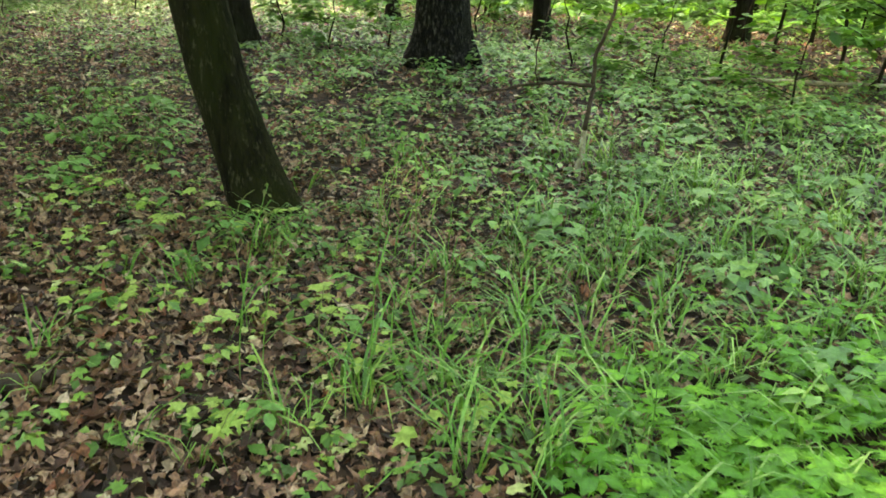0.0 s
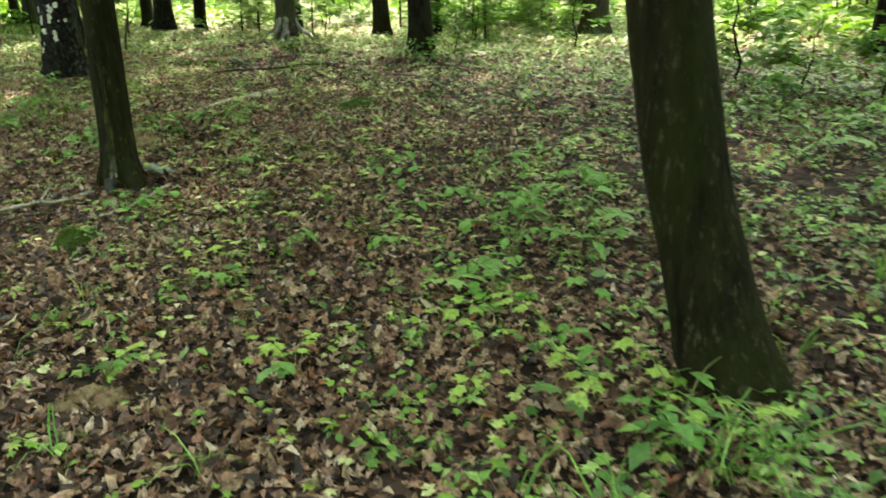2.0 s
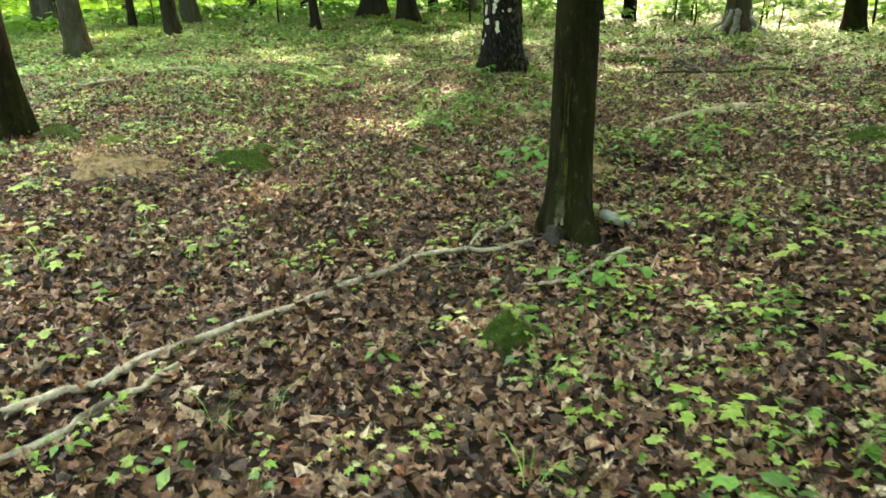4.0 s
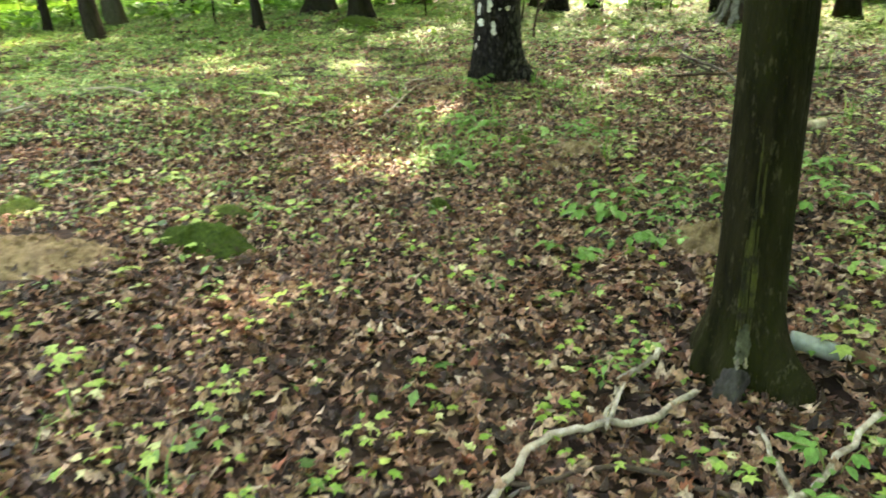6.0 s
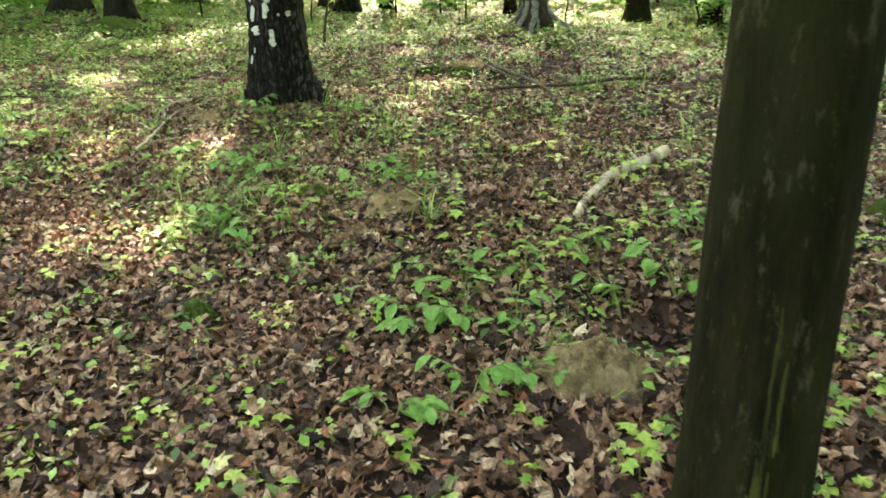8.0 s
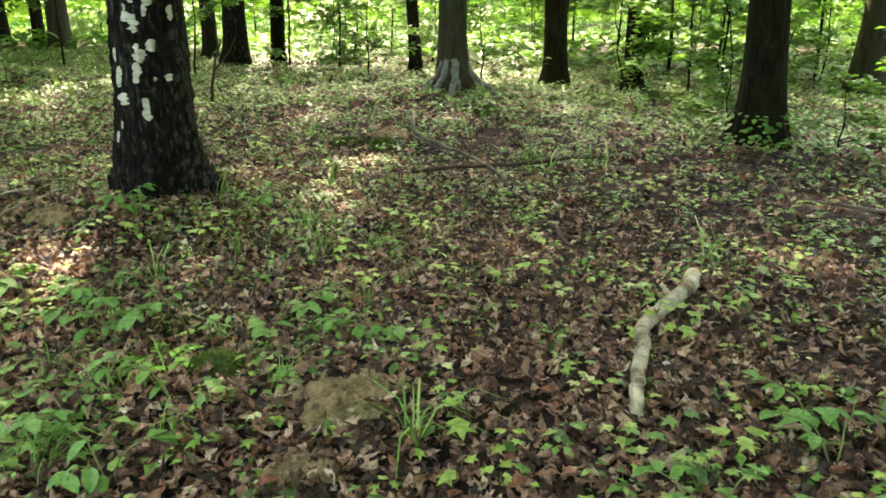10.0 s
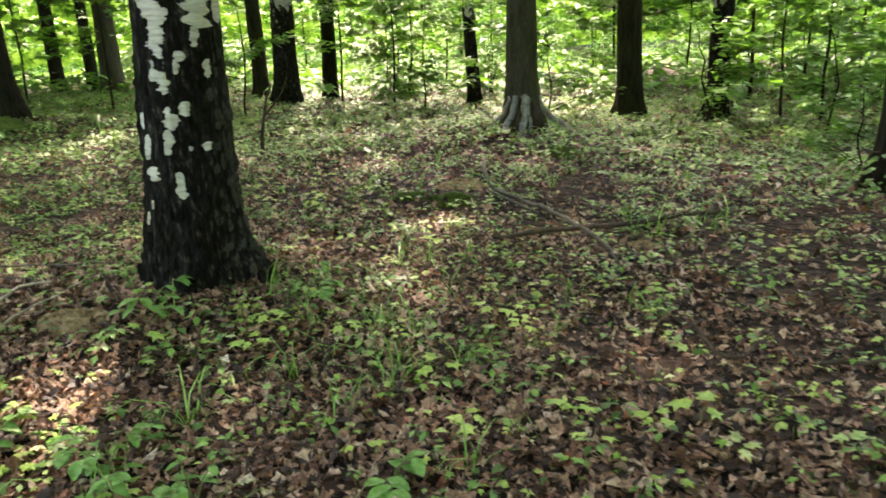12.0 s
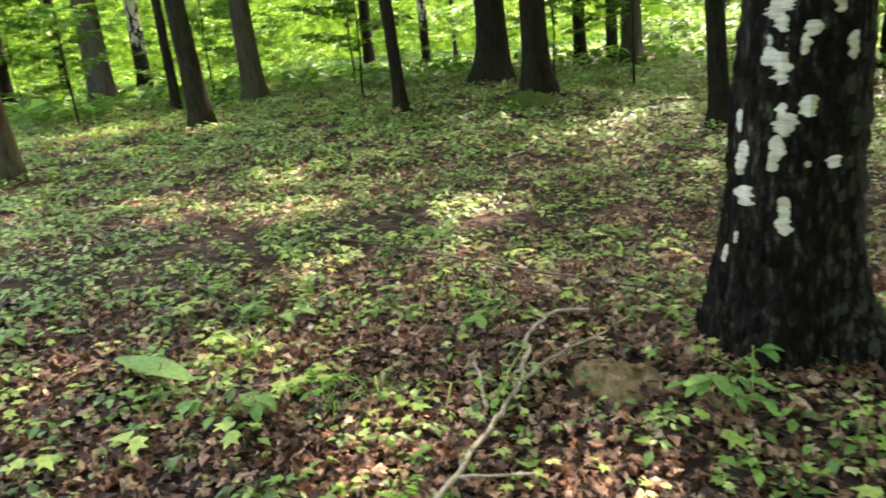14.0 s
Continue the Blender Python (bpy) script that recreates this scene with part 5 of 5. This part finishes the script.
MOSS_TIP = leaf_material("moss_tip", [(0.0, (0.018, 0.055, 0.006)), (0.6, (0.065, 0.13, 0.013)), (1.0, (0.17, 0.23, 0.035))], (0.08, 0.16, 0.015), 0.2, 0.8)
for i, (x, y, rx, ry, h, t) in enumerate([(-4.98, 4.83, 0.15, 0.13, 0.12, 0.8), (-8.4, 6.42, 0.10, 0.09, 0.08, 0), (-8.62, 4.88, 0.34, 0.17, 0.14, 0.6), (-9.15, 5.24, 0.2, 0.12, 0.07, 0.4), (-10.25, 4.22, 0.26, 0.17, 0.08, 0.3), (-5.95, 9.42, 0.32, 0.17, 0.10, 0.9),
                                          (-11.25, 12.45, 0.2, 0.13, 0.09, 0.5), (-11.68, 12.42, 0.3, 0.14, 0.05, 0.5), (-11.15, 14.6, 0.3, 0.18, 0.10, 0.4), (-9.08, 7.85, 0.15, 0.11, 0.08, 0.3), (-11.1, 3.85, 0.3, 0.22, 0.10, 0.2), 
                                          (-20.2, 13.0, 0.6, 0.35, 0.18, 0.4), (-4.55, 3.3, 0.08, 0.06, 0.03, 0.3)]):
    moss(x, y, rx, ry, h, t, 70 + i)


def sand_mound(x, y, rx, ry, h, turn, seed, label="low mound of bare sandy earth"):
    ob = thing("earth_mound", label, "earth mound", Matrix.Translation(spot(x, y)) @ Matrix.Rotation(turn, 4, "Z"))
    v, f = dome_arrays(rx, ry, h, seed, 22, 60, 0.5, 0.55)
    part("earth", mesh_of("earth", v, f, SAND, True), ob)
    g = np.random.default_rng(seed)
    n = 160
    k = g.integers(0, len(v), n)
    lump = tube([(0, 0, -0.5), (0, 0, -0.1), (0.1, 0, 0.5)], [0.35, 0.55, 0.3], 5, 0.3, seed)
    tagged(part("loose_earth", mesh_of("loose_earth", *scatter(lump, v[k], turns(g.uniform(0, 6, n), g.uniform(0, 1, n), g.uniform(0, 6, n)), g.uniform(0.006, 0.03, n)), SAND), ob), kind="stuff")


for i, (x, y, rx, ry, h, t) in enumerate([(-9.1, 4.04, 0.5, 0.34, 0.06, 0.5), (-8.36, 7.83, 0.25, 0.17, 0.05, 0.6), (-6.56, 6.8, 0.22, 0.17, 0.10, 0.2), (-11.42, 8.78, 0.24, 0.17, 0.07, 0.4), (-11.5, 13.0, 0.32, 0.18, 0.07, 0.4), (-3.35, 3.65, 0.2, 0.14, 0.03, 0.3), (-9.3, 11.9, 0.18, 0.12, 0.04, 0.4), (-8.3, 7.45, 0.2, 0.14, 0.03, 0.7)]):
    sand_mound(x, y, rx, ry, h, t, 120 + i)

# the burrow beside a mound: a dark hollow with a raised rim
hv, hf = [(-6.55, 7.36, float(height(-6.55, 7.36)) + 0.012)], []
for i in range(1, 9):
    for j in range(28):
        a = 6.283 * j / 28
        q = 0.17 * i / 8 * (1 + 0.3 * noise.noise((math.cos(a) * 2, math.sin(a) * 2, 4.0)))
        x, y = -6.55 + q * math.cos(a), 7.36 + 0.8 * q * math.sin(a)
        hv.append((x, y, float(height(x, y)) + 0.018 - 0.03 * (i == 8) + 0.012 * noise.noise((x * 30, y * 30, 0))))
hf = [(0, 1 + j, 1 + (j + 1) % 28) for j in range(28)]
for i in range(7):
    for j in range(28):
        a, c = 1 + i * 28 + j, 1 + i * 28 + (j + 1) % 28
        hf += [(a, a + 28, c + 28), (a, c + 28, c)]
thing("burrow", "dark animal burrow in the earth under leaves", "burrow", me=mesh_of("burrow", hv, hf, EARTH_AND_SHADE, True))

# ---- details of the slender trunk: scar, stub and bottle ----
def bark_shell(axis_xy, radius, t0, t1, z0, z1, mat, parent, name, seed, lift=0.004, label="", n=14, lean=(0, 0), ragged=0.35):
    """A thin piece of bark or bare wood that follows a round trunk, with ragged edges."""
    v, f = [], []
    for i in range(n + 1):
        u = i / n
        z = z0 + (z1 - z0) * u
        edge = math.sin(math.pi * min(1, max(0, u + 0.03 * noise.noise((u * 20, seed, 7.0))))) ** 0.3
        for j in range(9):
            w = j / 8
            mid = (t0 + t1) / 2 + 0.4 * (t1 - t0) * noise.noise((u * 2.5, seed * 1.3, 0))
            half = (t1 - t0) / 2 * edge * (1 + ragged * noise.noise((u * 4.5, seed * 1.7 + (5 if w > 0.5 else 0), 1.0)) + ragged * 0.75 * noise.noise((u * 15, seed * 3.1 + (5 if w > 0.5 else 0), 5.0)) + ragged * 0.3 * noise.noise((u * 9, seed * 2.3 + (5 if w > 0.5 else 0), 3.0)))
            t = mid + (2 * w - 1) * max(0.012, half)
            rr = radius(z, t) + lift * (1 - (2 * w - 1) ** 4)
            v.append((axis_xy[0] + lean[0] * z + rr * math.cos(t), axis_xy[1] + lean[1] * z + rr * math.sin(t), z))
    for i in range(n):
        for j in range(8):
            a = i * 9 + j
            f.append((a, a + 1, a + 10, a + 9))
    return part(name, mesh_of(name, v, f, mat, True), parent, label)


def trunk_radius(radius, flare, lobes, seed, tall, rough, furrow):
    def at(z, t):
        h = max(0.0, z)
        r = radius * (1 - 0.55 * h / (tall + 0.25)) + radius * 0.18 * math.exp(-max(0, h - 0.1) / (flare * 1.4))
        for ang, reach, width in lobes:
            d = (t - ang + math.pi) % (2 * math.pi) - math.pi
            r += reach * math.exp(-(d / width) ** 2) * math.exp(-max(0, h - 0.08) / (flare * 0.7))
        r *= 1 + rough * 1.6 * noise.noise((math.cos(t) * 1.6 + seed, math.sin(t) * 1.6, z * 1.3)) + furrow * noise.noise((math.cos(t) * 9 + seed, math.sin(t) * 9, z * 3.5))
        return r
    return at


slim_r = trunk_radius(0.125, 0.16, [(-0.2, 0.18, 0.3), (-1.3, 0.06, 0.35), (3.0, 0.09, 0.35), (1.6, 0.07, 0.4), (-2.2, 0.05, 0.3)], 13, 11, 0.04, 0.012)
for k, (t, w, z0, z1) in enumerate(((-1.27, 0.035, 0.24, 0.58), (-1.19, 0.045, 0.22, 0.66), (-1.1, 0.05, 0.25, 0.72), (-1.01, 0.045, 0.23, 0.63), (-0.93, 0.04, 0.24, 0.52), (-1.15, 0.03, 0.7, 0.95), (-0.98, 0.03, 0.66, 0.85))):
    bark_shell((0, 0), slim_r, t - w, t + w, z0, z1, LICHEN, slim, "bark_scar", 3 + k, 0.002, "mossy yellow-green streak of scarred bark", 26, (0.005, 0.03), 0.8)
for k, (t, w, z0, z1) in enumerate(((-1.17, 0.08, 0.13, 0.25), (-1.04, 0.09, 0.12, 0.27), (-0.94, 0.06, 0.14, 0.22))):
    bark_shell((0, 0), slim_r, t - w, t + w, z0, z1, SCAR_WOOD, slim, "bare_wood", 15 + k, 0.005, "bare pale grey wood at the foot", 20, (0.005, 0.03), 0.9)
for k, t in enumerate((-1.13, -0.97)):
    bark_shell((0, 0), slim_r, t - 0.05, t + 0.05, 0.105, 0.145, PALE_WOOD, slim, "lichen_flake", 27 + k, 0.009, "whitish lichen flake", 10, (0.005, 0.03), 0.9)
stub = thing("tree_stub", "small grey cut stub against a slender trunk", "stump", Matrix.Translation(spot(-5.80, 5.77)))
part("stub", mesh_of("stub", *tube(wavy([(0.01, -0.03, -0.06), (0, 0, 0.04), (-0.01, 0.05, 0.11)], 4, 0.004, 4), [0.066, 0.064, 0.06, 0.057, 0.054, 0.052, 0.05, 0.046, 0.022], 18, 0.2, 4), STUB_WOOD, True), stub)

bottle = thing("plastic_bottle", "dirty whitish plastic bottle lying against a trunk", "bottle", Matrix.Translation(spot(-5.69, 6.17, 0.035)) @ Matrix.Rotation(0.35, 4, "Z") @ Matrix.Rotation(1.72, 4, "Y"))
prof = [(-0.105, 0.004), (-0.104, 0.030), (-0.095, 0.036), (-0.05, 0.037), (-0.045, 0.034), (-0.04, 0.037), (0.0, 0.036), (0.004, 0.033), (0.008, 0.036), (0.05, 0.037), (0.075, 0.030), (0.095, 0.016), (0.10, 0.0135)]
part("body", mesh_of("body", *tube([(0, 0, z) for z, _ in prof], [q for _, q in prof], 24, 0.03, 2, False), PLASTIC, True), bottle)
part("cap", mesh_of("cap", *tube([(0, 0, 0.098), (0, 0, 0.118)], [0.0155, 0.0155], 18), BIRCH_WHITE, True), bottle, "white screw cap")

# ---- birch: white skin patches, as they lie on the trunk ----
birch_r = trunk_radius(0.255, 0.26, [(0.35, 0.17, 0.35), (-0.9, 0.08, 0.35), (-2.4, 0.05, 0.4), (2.4, 0.10, 0.4), (1.4, 0.12, 0.4)], 4, 15, 0.045, 0.05)
VIEW = -0.75
WHITE = [(-0.53, 0.31, 1.473, 1.748), (-0.47, 0.2, 1.368, 1.508), (-0.41, 0.11, 1.32, 1.386), (0.56, 0.35, 1.538, 1.732), (0.53, 0.29, 1.47, 1.556), (0.37, 0.1, 1.374, 1.482), (0.03, 0.12, 1.299, 1.357), (-0.05, 0.07, 1.234, 1.313), (-0.57, 0.11, 1.201, 1.272), (-0.4, 0.16, 1.172, 1.251), (-0.38, 0.1, 1.129, 1.182), (0.07, 0.13, 1.007, 1.089), (-0.33, 0.08, 0.993, 1.063), (-0.23, 0.15, 0.935, 1.025), (-0.36, 0.1, 0.8, 0.941), (-1.05, 0.07, 0.94, 1.033), (-0.94, 0.13, 0.772, 0.914), (-0.82, 0.2, 0.652, 0.736), (-0.18, 0.11, 0.548, 0.703), (0.47, 0.09, 0.809, 0.859), (-0.89, 0.05, 0.491, 0.542), (-1.18, 0.08, 0.388, 0.466), (0.64, 0.09, 1.207, 1.309), (0.12, 0.05, 0.816, 0.841), (-0.95, 0.5, 1.72, 2.2), (0.4, 0.4, 1.7, 2.2), (1.2, 0.3, 1.5, 2.0), (2.2, 0.4, 1.4, 1.9)]
for i, (off, half, z0, z1) in enumerate(WHITE):
    bark_shell((0, 0), birch_r, VIEW + off - half, VIEW + off + half, z0, z1, BIRCH_WHITE, birch, "white_bark_patch", 10 + i, 0.004, "", 30, (0.018, 0.03), 0.6)

LICHEN_BARK = surface("grey_lichened_bark", [(0.34, (0.012, 0.012, 0.009)), (0.62, (0.10, 0.105, 0.075))], 30, 0.8, 0.01, 0.9, None, ((0.01, 0.009, 0.007), 14, 0.5, 0.6), 110)

# loose bark plates over the black foot
g = random.Random(31)
plate_v, plate_f = dome_arrays(1, 1, 0.35, 3, 3, 7, 0.5, 0.2)
plate = mesh_of("bark_plate", plate_v, plate_f, BARK_BIRCH)
pale_plate = mesh_of("bark_plate", plate_v, plate_f, LICHEN_BARK)
for i in range(330):
    z, t = g.uniform(0.05, 1.35), VIEW + g.uniform(-1.9, 1.9)
    if any(abs(t - VIEW - o) < w + 0.15 and z0 - 0.06 < z < z1 + 0.06 for o, w, z0, z1 in WHITE):
        continue
    rr = birch_r(z, t) - 0.002
    ob = part("bark_plate", pale_plate if t - VIEW > 0.35 + 0.5 * g.random() else plate, birch)
    ob.matrix_basis = Matrix.Translation((0.018 * z + rr * math.cos(t), 0.03 * z + rr * math.sin(t), z)) @ Matrix.Rotation(t, 4, "Z") @ Matrix.Rotation(1.57, 4, "Y") @ Matrix.Diagonal((g.uniform(0.03, 0.07), g.uniform(0.012, 0.026), g.uniform(0.02, 0.045), 1))

ROOT_WOOD = surface("bare_root_wood", [(0.3, (0.09, 0.08, 0.068)), (0.7, (0.27, 0.25, 0.22))], 9, 0.7, 0.012, 0.85, (1, 1, 3), None, 90)
# ---- roots of the beech, ivy of the oak, stems beside the birch ----
beech = CELLS[3][0]
for i, (a, L, w) in enumerate([(-1.95, 0.78, 0.035), (-1.5, 0.7, 0.055), (-0.98, 0.72, 0.065), (-0.78, 0.6, 0.035), (0.15, 0.9, 0.05), (2.7, 0.75, 0.06)]):
    pts = wavy([(math.cos(a) * 0.2, math.sin(a) * 0.2, 0.46), (math.cos(a - 0.06) * 0.34, math.sin(a - 0.06) * 0.34, 0.22), (math.cos(a - 0.12) * L * 0.75, math.sin(a - 0.12) * L * 0.75, 0.03), (math.cos(a - 0.25) * L, math.sin(a - 0.25) * L, -0.12)], 3, 0.02, 80 + i)
    part("root", mesh_of("root", *tube(pts, np.linspace(w, w * 0.5, len(pts)), 9, 0.1, i), ROOT_WOOD, True), beech, "bare weathered grey root")
# solid lumps, coloured dark in place of the shade between roots
for a, w in ((-1.24, 0.085), (-0.55, 0.11)):
    pts = [(math.cos(a) * 0.24, math.sin(a) * 0.24, 0.4), (math.cos(a) * 0.33, math.sin(a) * 0.33, 0.2), (math.cos(a) * 0.46, math.sin(a) * 0.46, -0.06)]
    part("root_hollow", mesh_of("root_hollow", *tube(pts, [0.02, w * 0.7, w], 10, 0.3, 7), EARTH_AND_SHADE, True), beech, "dark solid lump coloured as shade between the roots")

IVY = lobed_leaf([(-110, 0.45), (-50, 0.4), (0, 0.55), (50, 0.4), (110, 0.45)], 0.7, -0.1, 5)


def ivy(x, y, rad, tall, n, seed):
    g = np.random.default_rng(seed)
    ob = thing("ivy", "dark green ivy clinging round a tree's foot", "ivy", Matrix.Translation(spot(x, y)))
    t, h = g.uniform(0, 6.283, n), tall * g.random(n) ** 1.6
    rr = rad + (0.32 + 0.55 * g.random(n)) * np.exp(-h / 0.16) * g.random(n) + 0.03
    pos = np.stack([rr * np.cos(t), rr * np.sin(t), h + 0.03], 1)
    v, f = scatter(IVY, pos, turns(t + g.normal(0, 0.6, n), g.uniform(0.1, 0.9, n), t + 1.57), g.uniform(0.05, 0.09, n))
    tagged(part("leaves", mesh_of("leaves", v, f, BROAD), ob), kind="stuff")
    for k in range(3):
        a = k * 2.1 + 3.6
        part("stem", mesh_of("stem", *tube(wavy([((rad + 0.1) * math.cos(a), (rad + 0.1) * math.sin(a), -0.05), (rad * math.cos(a), rad * math.sin(a), 0.3), ((rad - 0.03) * math.cos(a + 0.3), (rad - 0.03) * math.sin(a + 0.3), tall)], 4, 0.01, k), np.linspace(0.01, 0.005, 9), 6), DARK_WOOD), ob)


ivy(-7.74, 14.05, 0.3, 0.35, 260, 4)
ivy(-10.6, 19.8, 0.24, 0.9, 260, 5)
branch("dead_sapling", "thin dark dead stem standing behind a birch", [(-15.2, 13.9, -0.05), (-15.1, 13.9, 0.5), (-15.0, 14.0, 0.95)], 0.03, 0.01, DARK_WOOD, 91, [([(-15.1, 13.9, 0.5), (-14.8, 13.9, 0.75), (-14.6, 13.9, 1.0)], 0.015, 0.006)], 8, "dead tree")

# ---- low maple branch hanging over the start ----
hang = thing("maple_branch", "low hanging maple branch with large fresh leaves", "branch", pose(-0.2, 5.4, 2.6))
g = random.Random(17)
main = wavy([(0.4, 4.3, 0.6), (0.5, 1.8, 0.1), (0.35, -0.4, -0.6), (0.1, -1.3, -1.08), (-0.5, -2.15, -1.26)], 5, 0.02, 2)
part("bough", mesh_of("bough", *tube(main, np.linspace(0.03, 0.004, len(main)), 7, 0.05, 2), BARK_FAR, True), hang)
for i in range(70):
    u = g.uniform(-0.1, 0.9)
    p = Vector((0.56 - 1.12 * u + g.uniform(-0.12, 0.15), -1.05 - 1.2 * u + g.uniform(-0.25, 0.25), -1.14 - 0.16 * u + g.uniform(-0.06, 0.14)))
    leaf_part("leaf", SEEDLING_LEAF, tuple(p), g.uniform(0, 6.28), g.uniform(-0.4, 0.6), g.uniform(0.10, 0.16), HERB, hang)
for i in range(6):
    b = main[12 + i]
    part("twig", mesh_of("twig", *tube([b, b + Vector((g.uniform(-0.4, 0.4), g.uniform(-0.4, 0.1), g.uniform(-0.05, 0.15)))], [0.004, 0.002], 5), BARK_FAR), hang)

# ---- single fallen leaves nearest the walk, pieces of the ground ----
g = random.Random(23)
shapes = [mesh_of("fallen_leaf", *shape, LITTER_ONE) for shape in LITTER_SHAPES]
done = 0
while done < 300:
    x, y = g.uniform(-11.5, -0.5), g.uniform(1.5, 9.5)
    d = float(walk_distance(np.array(x), np.array(y)))
    if d > 2.4 or -0.4 * (x + 0.4) + 0.9 * (y - 0.4) < 0.6:
        continue
    ob = part("fallen_leaf", shapes[done % len(shapes)], ground)
    ob.matrix_basis = Matrix.Translation(spot(x, y, 0.035)) @ Matrix.Rotation(g.uniform(0, 6.28), 4, "Z") @ Matrix.Rotation(g.uniform(-0.4, 0.4), 4, "X") @ Matrix.Scale(g.uniform(0.07, 0.13), 4)
    done += 1
